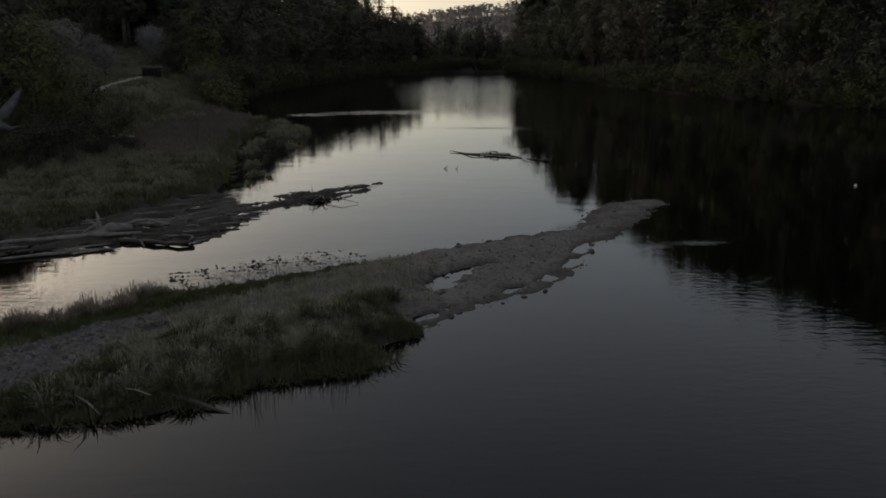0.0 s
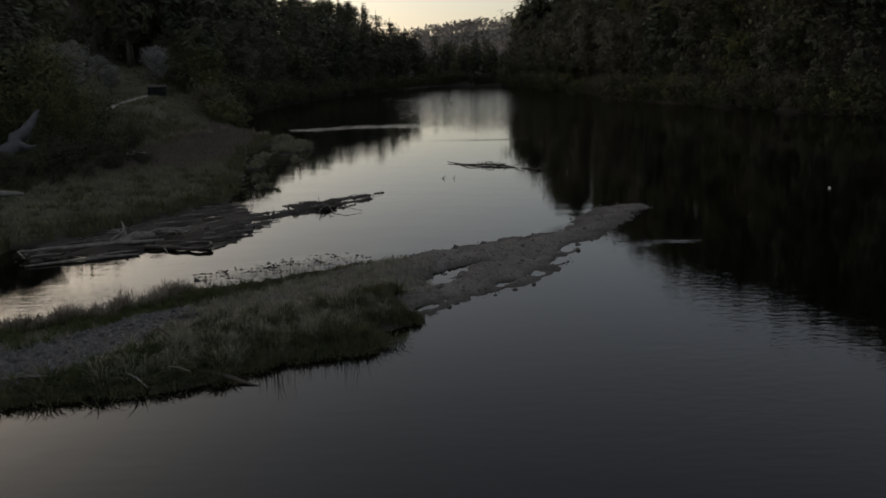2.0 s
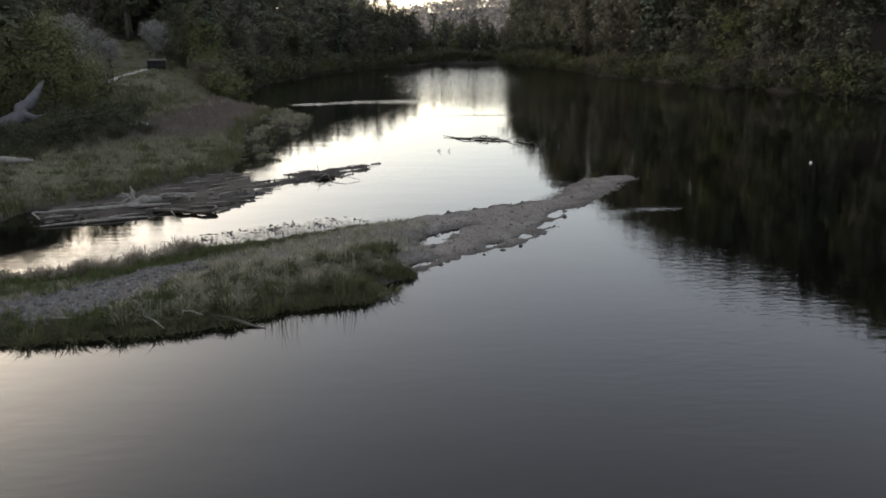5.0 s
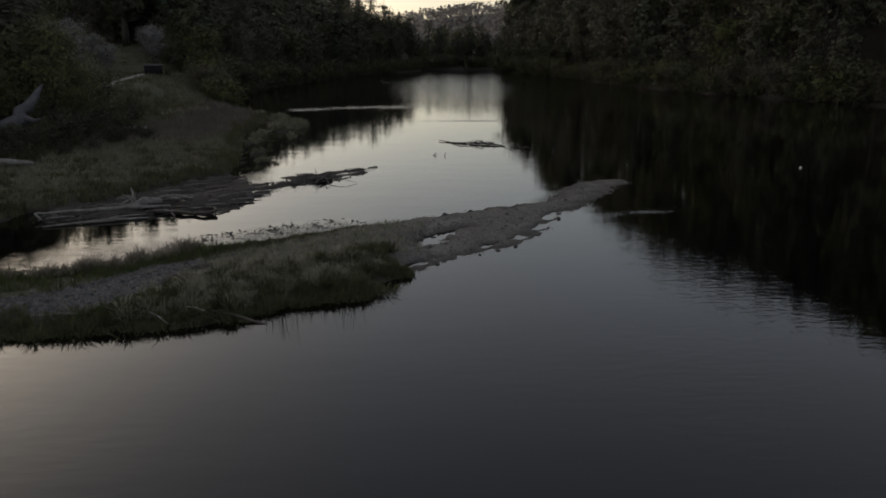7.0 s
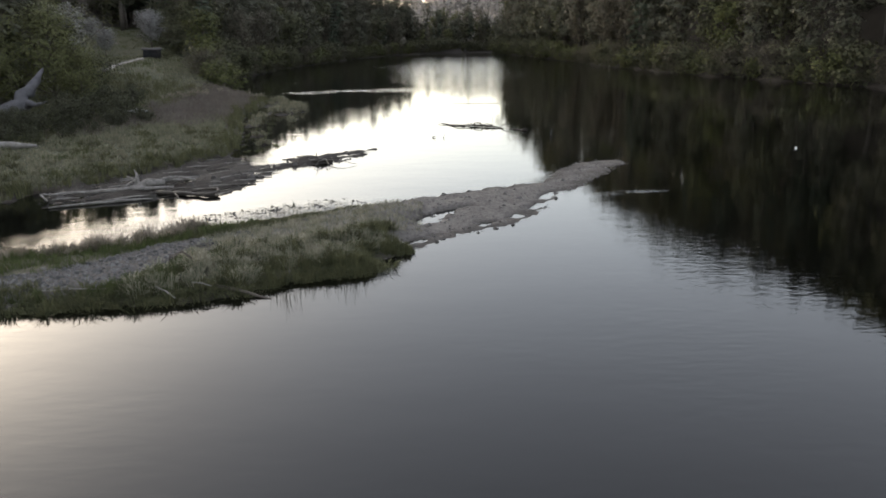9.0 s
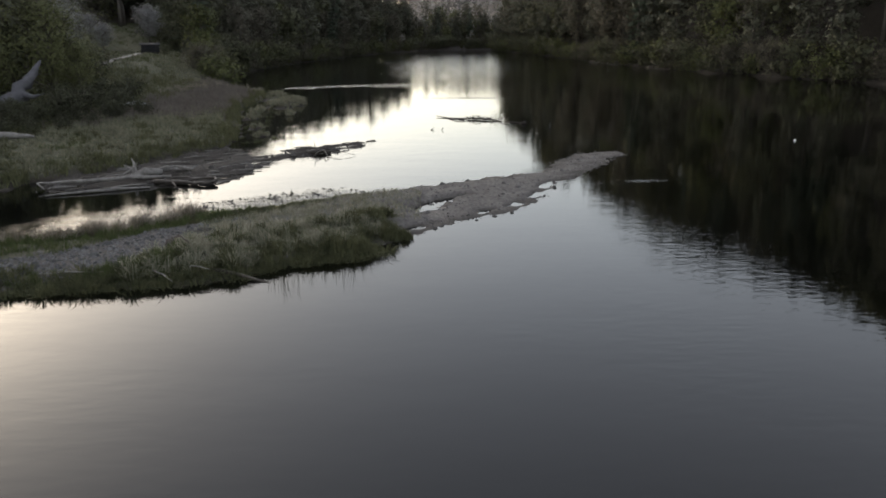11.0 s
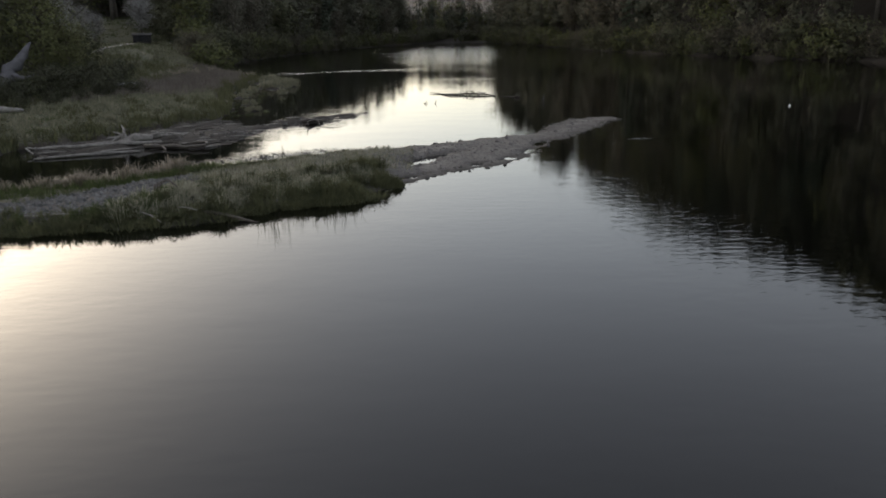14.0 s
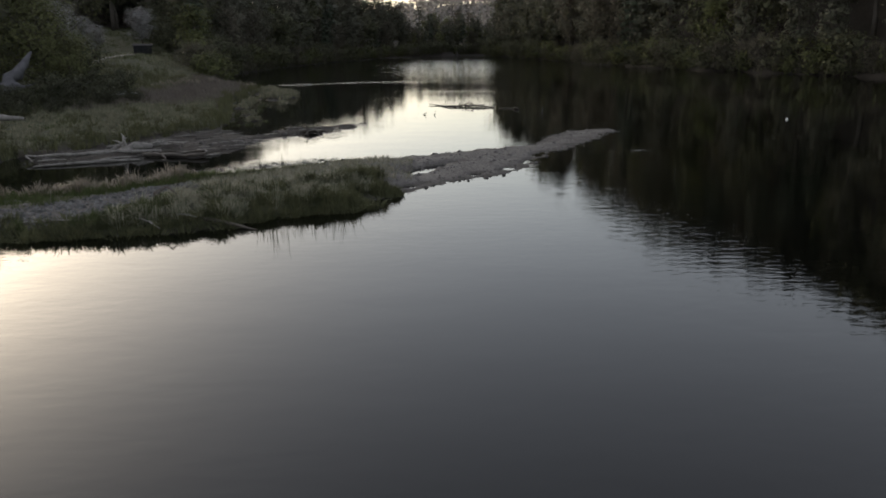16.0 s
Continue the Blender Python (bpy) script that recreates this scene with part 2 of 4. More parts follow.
def wobble(x, y, size, seed=0.0):
    """A smooth uneven field between about -1 and 1."""
    out = np.zeros_like(x)
    for k, (a, b, c) in enumerate(((1.0, 0.31, 0.5), (-0.42, 1.13, 1.7), (0.77, -0.86, 2.9), (-1.3, -0.55, 4.1), (1.9, 1.4, 0.3))):
        out += np.sin((a * x + b * y) * 6.28 / size + c + seed * (k + 1.3)) * (0.45 if k < 3 else 0.22)
    return out


def smooth(a, b, v):
    s = np.clip((v - a) / (b - a), 0, 1)
    return s * s * (3 - 2 * s)


def relief(x, y):
    """The height of the ground, and how much gravel and turf lie on it."""
    x, y = np.asarray(x, float), np.asarray(y, float)
    ragged = 0.25 * wobble(x, y, 2.6) + 0.12 * wobble(x, y, 0.9, 2)
    bar = signed(BAR, x, y) + ragged
    left = signed(LEFT, x, y) + 2 * ragged
    right = signed(RIGHT, x, y) + 4 * ragged
    spit = signed(SPIT, x, y) + 1.2 * ragged
    low = smooth(-2.5, 1.0, x)
    top = 0.62 * (1 - low) + 0.22 * low - 0.1 * smooth(6.5, 11.0, x)
    hb = np.where(bar > 0, top * (1 - np.exp(-np.maximum(bar, 0) / 1.1)) + 0.03 * wobble(x, y, 1.7, 3), np.maximum(bar * 0.16, -1.3))
    for px, py, a, b, turn in POOLS:
        c, s = math.cos(radians(turn)), math.sin(radians(turn))
        u, v = ((x - px) * c + (y - py) * s) / a, (-(x - px) * s + (y - py) * c) / b
        hb = hb - (top + 0.12) * np.exp(-(((u * u + v * v) * np.clip(1 + 0.55 * wobble(x, y, 0.8, 7) + 0.3 * wobble(x, y, 0.35, 1), 0.3, 3)) ** 1.5)) * smooth(-0.2, 0.4, bar)
    run, across = 0.62 * x + 0.78 * y, 0.78 * x - 0.62 * y          # bars of gravel lie along the current
    hs = np.where(spit > 0, 0.1 * (1 - np.exp(-np.maximum(spit, 0) / 0.8)) + 0.03 * wobble(x, y, 2.1, 5) + 0.12 * wobble(run * 0.2, across, 1.5, 2) * smooth(0.1, 0.6, spit), np.maximum(spit * 0.15, -1.3))
    inland = np.maximum(left, 0)
    meadow = 0.8 * (1 - np.exp(-inland / 2.0)) + 0.035 * np.maximum(inland - 8, 0) + 2.0 * np.exp(-(((x + 42) / 11) ** 2 + ((y - 108) / 16) ** 2)) + 3.6 * np.exp(-(((x + 52) / 16) ** 2 + ((y - 135) / 30) ** 2))
    west = smooth(20, 75, -x - 0.25 * np.maximum(y - 40, 0) - 30) * 30 * smooth(-40, 60, y)
    ridge = smooth(185, 290, y) * smooth(0.2, 0.34, -x / np.maximum(y + 8, 1)) * smooth(400, 330, y) * 34
    north = smooth(0, 38, inland) * (4 + 14 * smooth(20, 60, -x)) * smooth(170, 250, y) * (1 - 0.9 * smooth(340, 420, y))
    lea = 8 * smooth(138, 192, y) * smooth(0.27, 0.33, -x / np.maximum(y + 8, 1)) * smooth(300, 230, y)
    hl = np.where(left > 0, np.minimum(meadow, 6) + np.maximum.reduce([west, north, ridge, lea]), np.maximum(left * 0.12, -1.3))
    for px, py, a, b, tall in ISLETS:
        q = 1 - np.sqrt(((x - px) / a) ** 2 + ((y - py) / b) ** 2) + 0.2 * wobble(x, y, 1.8, 3)
        hl = np.maximum(hl, np.where(q > 0, tall * smooth(0, 0.5, q), np.maximum(q * 0.4, -1.3)))
    hr = np.where(right > 0, 0.9 * (1 - np.exp(-np.maximum(right, 0) / 2.0)) + (25 + 8 * smooth(270, 150, y) - 4 * smooth(140, 90, y)) * smooth(0, 28, right), np.maximum(right * 0.2, -1.3))
    hill = 38 * np.exp(-(((x - 90) / 190) ** 2 + ((y - 760) / 150) ** 2))
    hill += 30 * np.exp(-(((x - 260) / 160) ** 2 + ((y - 330) / 200) ** 2))
    hill += 27 * np.exp(-(((x + 62) / 42) ** 2 + ((y - 455) / 60) ** 2))
    h = np.maximum.reduce([hb, hs, hl + np.where(left > 20, hill, 0), hr + np.where(right > 20, hill, 0), np.full(x.shape, -1.3)])
    onbar = (hb >= h - 1e-6) & (hb > -0.4)
    onspit = (hs >= h - 1e-6) & (hs > -0.4)
    sod = smooth(0.4, -0.3, y - np.interp(x, *zip(*SODLINE)) + 0.5 * wobble(x, y, 1.6, 2)) * smooth(-0.9, -1.8, x)
    mat = smooth(-0.3, 0.3, y - np.interp(x, *zip(*GREENLINE)) + 0.3 * wobble(x, y, 1.3, 2)) * smooth(-2.2, -3.4, x)
    gravel = np.where(onbar, (1 - 0.9 * np.maximum(sod, mat)) * (1 - 0.35 * smooth(-5.5, -9.5, x)), np.where(onspit, 0.12, 0.0))
    open_land = smooth(-0.28, -0.31, x / np.maximum(y + 8, 1)) * smooth(205, 190, y) + smooth(104, 96, y) * (left > 0)
    turf = np.where(onbar, np.maximum(0.5 * sod, 0.8 * mat), 0.0)
    turf = np.where(onbar | onspit, turf, smooth(0.0, 2.0, left) * np.clip(open_land, 0, 1))
    return h, gravel, turf


def height(x, y):
    return float(relief(np.array([x]), np.array([y]))[0][0])


def axis_lines(lo, hi, step, far):
    """Even lines between lo and hi, ever wider ones out to far."""
    core = list(np.arange(lo, hi, step))
    out, d = [], step
    while (out[-1] if out else hi) < far:
        d *= 1.16
        out.append((out[-1] if out else hi) + d)
    neg, d = [], step
    while (neg[-1] if neg else lo) > -far:
        d *= 1.16
        neg.append((neg[-1] if neg else lo) - d)
    return np.array(neg[::-1] + core + out)


def mesh_from(name, verts, faces, mat, smooth_shade=False):
    me = bpy.data.meshes.new(name)
    me.from_pydata([tuple(v) for v in verts], [], [tuple(f) for f in faces])
    me.materials.append(mat)
    if smooth_shade:
        me.shade_smooth()
    return me


def part(name, data, mat, parent=None, label=""):
    """One mesh object from (verts, faces) or mesh data, under a thing or a part."""
    me = data if isinstance(data, bpy.types.Mesh) else mesh_from(name, data[0], data[1], mat, True)
    ob = new(name, me)
    ob.parent = parent
    if label:
        tagged(ob, label)
    return ob


# ---- ground and river ----
gx, gy = axis_lines(-34, 17, 0.28, 2600), axis_lines(14, 56, 0.28, 2600)
X, Y = np.meshgrid(gx, gy)
H, GRAVEL, TURF = relief(X.ravel(), Y.ravel())
nx, ny = len(gx), len(gy)
ii = (np.arange(ny - 1)[:, None] * nx + np.arange(nx - 1)[None]).ravel()
gm = bpy.data.meshes.new("ground")
gm.from_pydata(np.stack([X.ravel(), Y.ravel(), H], 1).tolist(), [], np.stack([ii, ii + 1, ii + nx + 1, ii + nx], 1).tolist())
WET = np.maximum(smooth(0.12, 0.02, H), 0.6 * smooth(-0.3, 0.1, signed(SPIT, X.ravel(), Y.ravel())))                         # stones and soil near the waterline are soaked
for nm, val in (("gravel", GRAVEL), ("turf", TURF), ("wet", WET)):
    gm.attributes.new(nm, "FLOAT", "POINT").data.foreach_set("value", val.astype(np.float32))
gm.materials.append(GROUND)
gm.shade_smooth()
tagged(new("ground", gm), "river banks, gravel bar and wooded slopes", "ground", kind="structure")
RIPPLES = [(-6.5, 31.4, 3.6, 0.8, 40, 3.0), (-18.5, 113, 3.0, 2.2, 20, 3.5), (-9, 118, 9, 3.0, 12, 1.6), (8, 94, 7, 0.9, 0, 0.9), (14.6, 36.8, 2.2, 0.35, 12, 2.0), (20, 345, 24, 5, 24, 3.0),
           (8, 38.6, 1.4, 1.6, 30, 1.6), (-9, 45, 6, 2, 50, 0.6), (-8, 205, 12, 2, 10, 2.0), (11.0, 20.0, 4.0, 13.0, -8, 0.27), (20, 340, 30, 7, 30, 7.0), (-31, 187, 2.2, 1.4, 0, 2.5), (-24, 182, 4, 1.4, 0, 2.5), (-7.6, 31.8, 3.4, 1.3, 35, 2.0), (-16, 15, 3.0, 0.9, 5, 0.5), (-14, 27, 5, 2.0, 8, 1.0)]


def ripple(x, y):
    """How rough the water is: nearly calm, with broad breezes, shoals, wakes, and far ripples fitted to the view."""
    # the last term ends along a bearing chosen from the camera's view
    r = 0.12 + 0.1 * np.clip(wobble(x, y, 37.0, 4), 0, 2) + 0.5 * smooth(80, 230, y) + 1.5 * smooth(105, 200, y) * smooth(-0.08, 0.0, x / np.maximum(y + 8, 1))
    for px, py, a, b, turn, amount in RIPPLES:
        c, q = math.cos(radians(turn)), math.sin(radians(turn))
        u, v = ((x - px) * c + (y - py) * q) / a, (-(x - px) * q + (y - py) * c) / b
        r = r + amount * np.exp(-(u * u + v * v))
    return r


wx, wy = axis_lines(-34, 46, 0.8, 2600), axis_lines(8, 130, 0.7, 2600)
wy = np.concatenate([wy[wy < 130], np.arange(130, 390, 2.2), wy[wy > 392]])
X, Y = np.meshgrid(wx, wy)
nx, ny = len(wx), len(wy)
ii = (np.arange(ny - 1)[:, None] * nx + np.arange(nx - 1)[None]).ravel()
wm = bpy.data.meshes.new("water")
wm.from_pydata(np.stack([X.ravel(), Y.ravel(), 0 * X.ravel()], 1).tolist(), [], np.stack([ii, ii + 1, ii + nx + 1, ii + nx], 1).tolist())
wm.attributes.new("ripple", "FLOAT", "POINT").data.foreach_set("value", ripple(X.ravel(), Y.ravel()).astype(np.float32))
wm.materials.append(WATER)
tagged(new("water", wm), "calm dark river reflecting the evening sky", "water", kind="structure")


# ---- building blocks ----
def tube(points, radii, sides=6, cap=True):
    """A tapered tube along points."""
    pts = [Vector(p) for p in points]
    verts, faces = [], []
    up = Vector((0.31, 0.17, 0.93))
    for i, p in enumerate(pts):
        d = (pts[min(i + 1, len(pts) - 1)] - pts[max(i - 1, 0)]).normalized()
        a = d.cross(up)
        if a.length < 0.05:
            a = d.cross(Vector((1, 0, 0)))
        a.normalize()
        b = d.cross(a)
        for k in range(sides):
            w = 2 * math.pi * k / sides
            verts.append(p + (a * math.cos(w) + b * math.sin(w)) * radii[i])
    for i in range(len(pts) - 1):
        for k in range(sides):
            q, r = i * sides + k, i * sides + (k + 1) % sides
            faces.append((q, r, r + sides, q + sides))
    if cap:
        faces.append(tuple(range(sides - 1, -1, -1)))
        faces.append(tuple(range(len(verts) - sides, len(verts))))
    return verts, faces


def joined(pieces):
    verts, faces = [], []
    for v, f in pieces:
        k = len(verts)
        verts += [tuple(p) for p in v]
        faces += [tuple(i + k for i in q) for q in f]
    return verts, faces


def bent(a, b, n, sag, r):
    """A crooked line from a to b."""
    a, b = Vector(a), Vector(b)
    out = []
    for i in range(n + 1):
        s = i / n
        j = Vector(r.normal(0, sag, 3)) if 0 < i < n else Vector((0, 0, 0))
        out.append(a.lerp(b, s) + j)
    return out


def leaf_cards(centres, spread, count, size, r, flat=0.6, heart=None):
    """Small leaf rhombs scattered round centres, as one mesh; with a heart (x, y, z, radius) they lie like shingles round it."""
    c = np.asarray(centres)[r.integers(0, len(centres), count)]
    p = c + r.normal(0, 1, (count, 3)) * np.asarray(spread)
    d = r.normal(0, 1, (count, 3))
    d[:, 2] *= flat
    d /= np.linalg.norm(d, axis=1, keepdims=True)
    face = r.normal(0, 1, (count, 3))
    if heart is not None:
        face = face * 0.24 + (p - np.asarray(heart[:3])) / heart[3] + 0.4 * (p - c) / np.asarray(spread)
        face[:, 2] += 0.25
    e = np.cross(d, face)
    e /= np.linalg.norm(e, axis=1, keepdims=True) + 1e-9
    if heart is not None:
        d = np.cross(face, e)
        d /= np.linalg.norm(d, axis=1, keepdims=True) + 1e-9
    s = (size * r.uniform(0.5, 1.4, count))[:, None]
    v = np.stack([p - d * s, p + e * s * 0.45, p + d * s, p - e * s * 0.45], 1).reshape(-1, 3)
    f = np.arange(count * 4).reshape(-1, 4)
    return v.tolist(), f.tolist()


def twig_cards(starts, ends, width, r):
    """Thin tapering twigs from starts to ends."""
    starts, ends = np.asarray(starts), np.asarray(ends)
    d = ends - starts
    e = np.cross(d, r.normal(0, 1, d.shape))
    e /= np.linalg.norm(e, axis=1, keepdims=True) + 1e-9
    v = np.stack([starts - e * width, starts + e * width, ends], 1).reshape(-1, 3)
    return v.tolist(), np.arange(len(starts) * 3).reshape(-1, 3).tolist()


# ---- trees ----
def build_tree(kind, tall, wide, leaves, leaf, leaf_mat, seed, name="tree", low=0.3, twigs=0, dense=1.0):
    """A tapered trunk with limbs, and a crown of many small leaf clumps with gaps."""
    r = np.random.default_rng(seed)
    root = new(name)
    wood, tips = [], []
    lean = r.normal(0, 0.03 * tall, 2)
    pts = [(lean[0] * s * s + 0.02 * tall * math.sin(5 * s + seed), lean[1] * s * s, tall * 0.92 * s) for s in np.linspace(0, 1, 8)]
    wood.append(tube(pts, [0.019 * tall * (1 - 0.93 * s) + 0.02 for s in np.linspace(0, 1, 8)], 6))
    if kind == "fir":
        rows = 16
        for i in range(rows):
            s = 0.12 + 0.86 * i / (rows - 1)
            reach = wide * 0.5 * (1 - s) ** 0.8 + 0.25
            for k in range(7):
                w = 2 * math.pi * (k + 0.5 * (i % 2)) / 7 + r.uniform(-0.3, 0.3)
                ln = reach * r.uniform(0.7, 1.15)
                for q in (0.35, 0.65, 0.95):
                    tips.append((math.cos(w) * ln * q, math.sin(w) * ln * q, tall * s - 0.25 * ln * q))
        spread = (0.35, 0.35, 0.22)
    else:
        count = int(26 * dense)
        for i in range(count):
            s = low + (1 - low) * (i + 0.5) / count
            w = 2.4 * i + r.uniform(-0.5, 0.5)
            prof = math.sin(math.pi * min(1, max(0.06, (s - low) / (1 - low) * 0.86 + 0.14))) ** 0.75
            ln = wide * 0.5 * prof * r.uniform(0.55, 1.2)
            base = Vector(pts[min(7, int(s * 0.82 * 7))])
            base.z = tall * s * 0.82
            end = base + Vector((math.cos(w) * ln, math.sin(w) * ln, ln * r.uniform(0.25, 0.9)))
            mid = base.lerp(end, 0.55) + Vector((0, 0, -0.06 * ln))
            rad = 0.006 * tall * (1.1 - s)
            wood.append(tube([base, mid, end], [rad + 0.03, rad * 0.6 + 0.02, 0.012], 4, False))
            for q in (0.4, 0.7, 1.0):
                c = base.lerp(end, q)
                for _ in range(3):
                    tips.append(tuple(c + Vector(r.normal(0, 0.055 * wide, 3))))
        spread = (0.06 * wide, 0.06 * wide, 0.045 * wide)
    part("trunk", joined(wood), BARK, root)
    v, f = leaf_cards(tips, spread, leaves, leaf, r, 0.4 if kind == "fir" else 0.7, (0, 0, tall * (low + 0.25 * (1 - low)), 0.5 * wide))
    crown = [(v, f)]
    if twigs:
        t = np.asarray(tips)[r.integers(0, len(tips), twigs)]
        e = t + r.normal(0, 1, (twigs, 3)) * 0.07 * wide + np.array([0, 0, 0.05 * wide])
        crown.append(twig_cards(t, e, 0.035, r))
    ob = part("crown", mesh_from("crown", *joined(crown), leaf_mat), None, root)
    return root


kinds = {
    "broad_dark": build_tree("broad", 22, 12, 1500, 0.55, LEAF_DARK, 11),
    "broad_spring": build_tree("broad", 20, 11, 1450, 0.5, LEAF_SPRING, 12),
    "bare": build_tree("broad", 23, 11, 1300, 0.4, LEAF_BROWN, 13, twigs=600),
    "tall": build_tree("broad", 27, 10, 1500, 0.55, LEAF_GREY, 14, low=0.22),
    "fir": build_tree("fir", 26, 8, 1500, 0.62, LEAF_FIR, 15),
    "bush": build_tree("broad", 6, 8, 1000, 0.29, LEAF_DARK, 16, name="bush", low=0.04),
    "thicket": build_tree("broad", 6, 8, 2000, 0.2, LEAF_SHADED, 19, name="bush", low=0.02),
    "bush_spring": build_tree("broad", 5, 7, 900, 0.27, LEAF_SPRING, 17, name="bush", low=0.04),
    "bush_bare": build_tree("broad", 5, 7, 400, 0.21, LEAF_BROWN, 18, name="bush", low=0.04, twigs=950),
}
LABELS = {
    "broad_dark": ("tall dark broadleaf tree in the riverside wood", "tree"), "broad_spring": ("broadleaf tree with fresh spring leaves in the wood", "tree"),
    "bare": ("still bare brown tree with fine twigs", "tree"), "tall": ("tall slender dark tree on the wooded slope", "tree"),
    "fir": ("dark green conifer standing in the wood", "tree"), "bush": ("dark bush overhanging the water's edge", "bush"),
    "thicket": ("dense thicket bush with shade-darkened leaves on the low bank", "bush"),
    "bush_spring": ("bush with young leaves on the river bank", "bush"), "bush_bare": ("bare twiggy bush on the river bank", "bush"),
}
used = set()
BACK = []


LEAVES = {kind: len(ob.children[-1].data.polygons) if ob.children[-1].data.name.startswith("crown") else len(ob.children[0].data.polygons) for kind, ob in kinds.items()}
LEAVES["bare"], LEAVES["bush_bare"] = 1300, 400
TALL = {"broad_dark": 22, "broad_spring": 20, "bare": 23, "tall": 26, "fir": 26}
# bearing and elevation of the tree line, fitted to the camera's view, in degrees
SKYLINE = ((-34, 15.0), (-28, 14.2), (-25, 14.0), (-19, 12.1), (-13.5, 9.7), (-10.2, 7.8), (-8, 7.1), (-4.3, 6.5), (-3.6, 30), (4.6, 30), (5.2, 4.0), (5.9, 4.9), (6.8, 6.4), (8.1, 8.6), (9.4, 10.4), (13.7, 11.9), (15, 13.2), (18.6, 15.1), (20.4, 15.9), (24, 16.7), (29, 17.6), (32.4, 18.5), (35, 19.5), (45, 20.5))


def skyline_top(x, y):
    """The height at which a tree top meets the skyline fitted to the camera's view."""
    return math.hypot(x, y + 8) * math.tan(radians(float(np.interp(math.degrees(math.atan2(x, y + 8)), *zip(*SKYLINE))))) - 8.0


def plant(kind, x, y, size, group):
    ob = kinds[kind]
    label, cat = LABELS[kind]
    turn = rng.uniform(0, 360)
    # size is capped so that the top fits the skyline in view
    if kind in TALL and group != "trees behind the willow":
        top = skyline_top(x, y) - height(x, y)
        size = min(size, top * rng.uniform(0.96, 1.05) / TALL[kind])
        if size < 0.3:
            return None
    if group == "back":
        BACK.append((kind, x, y, size, turn))
        return None
    sz = size * (0.9 + 0.2 * rng.random())
    if kind not in used:
        used.add(kind)
        ob.matrix_basis = pose(x, y, height(x, y) - 0.15, 0, 0, turn) @ Matrix.Diagonal((size, size, sz, 1))
        return tagged(ob, label, cat, group)
    ob = copy_thing(ob, pose(x, y, height(x, y) - 0.15, 0, 0, turn))
    ob.scale = (size, size, sz)
    return tagged(ob, label, cat, group)


def along(line, s):
    """A point at the share s of a line, and the way to its left."""
    seg = [(Vector(a), Vector(b)) for a, b in zip(line, line[1:])]
    total = sum((b - a).length for a, b in seg)
    d = s * total
    for a, b in seg:
        if d <= (b - a).length:
            t = (b - a).normalized()
            return a + t * d, Vector((-t.y, t.x))
        d -= (b - a).length
    return seg[-1][1], Vector((0, 1))


SHORE_R = [(34, 338), (44, 280), (48.5, 246), (55, 198), (66, 156), (75.5, 135), (84, 118), (95, 80), (104, 30)]
SHORE_L = [(-29, 106), (-34, 114), (-38, 124), (-40, 150), (-36.5, 193), (-28, 247), (-20, 281), (-10, 308), (-3, 326), (16, 347), (45, 362), (80, 385)]
WOODS = ("bare", "tall", "broad_spring", "bare", "fir", "tall", "broad_dark")
for row, (back, num) in enumerate(((3, 38), (9, 36), (16, 34), (24, 30))):
    for i in range(num):
        p, side = along(SHORE_R, (i + rng.uniform(0.1, 0.9)) / num)
        q = p + side * (back + rng.uniform(-3, 3))
        plant(WOODS[rng.integers(0, 7)], q.x, q.y, (rng.uniform(0.7, 0.9) if q.y < 170 else rng.uniform(0.85, 1.1)) if row == 0 else rng.uniform(0.92, 1.12), "trees of the east bank wood" if row < 2 else "back")
for x, y, size in ((36.5, 333, 1.12), (38.5, 322, 1.18), (41, 309, 1.1), (42, 297, 1.2), (45, 284, 1.12), (46.5, 268, 1.2), (49, 252, 1.12), (51, 238, 1.22), (54, 222, 1.15), (44, 318, 1.2), (48, 296, 1.2)):
    plant("tall", x, y, size, "trees of the east bank wood")
for i in range(105):
    p, side = along(SHORE_R, (i + rng.uniform(0, 1)) / 105)
    q = p + side * rng.uniform(-1.4, 0.4)
    plant(("bush", "bush_spring", "bush_bare")[rng.integers(0, 3)], q.x, q.y, rng.uniform(0.7, 1.4), "bushes along the east bank")
for row, (back, num) in enumerate(((3, 36), (9, 34), (16, 32), (25, 28))):
    for i in range(num):
        p, side = along(SHORE_L, (i + rng.uniform(0.1, 0.9)) / num)
        q = p + side * (back + rng.uniform(-3, 3))
        if q.x < -0.295 * (q.y + 8) - 1 and q.y < 200:
            continue
        far = smooth(312, 345, q.y) * smooth(-14, -4, q.x)
        plant(WOODS[rng.integers(0, 7)], q.x, q.y, (rng.uniform(0.6, 0.85) if row == 0 else rng.uniform(0.8, 1.08)) * (1 - 0.36 * float(far)), "trees of the west bank wood" if row < 2 else "back")
for i in range(90):
    p, side = along(SHORE_L, (i + rng.uniform(0, 1)) / 90)
    q = p + side * rng.uniform(-1.4, 0.4)
    plant(("bush", "bush_spring", "bush_bare")[rng.integers(0, 3)], q.x, q.y, rng.uniform(0.6, 1.1), "bushes along the west bank")
for i in range(60):
    p, side = along(SHORE_L, 0.62 * (i + rng.uniform(0, 1)) / 60)
    q = p - side * rng.uniform(0.6, 2.0)
    plant(("bush", "bush_bare")[i % 2], q.x, q.y, rng.uniform(0.3, 0.55), "back")
for i in range(90):
    p, side = along(SHORE_R, 0.3 + 0.7 * (i + rng.uniform(0, 1)) / 90)
    q = p - side * rng.uniform(0.6, 2.0)
    plant(("bush", "bush_bare")[i % 2], q.x, q.y, rng.uniform(0.35, 0.65), "back")
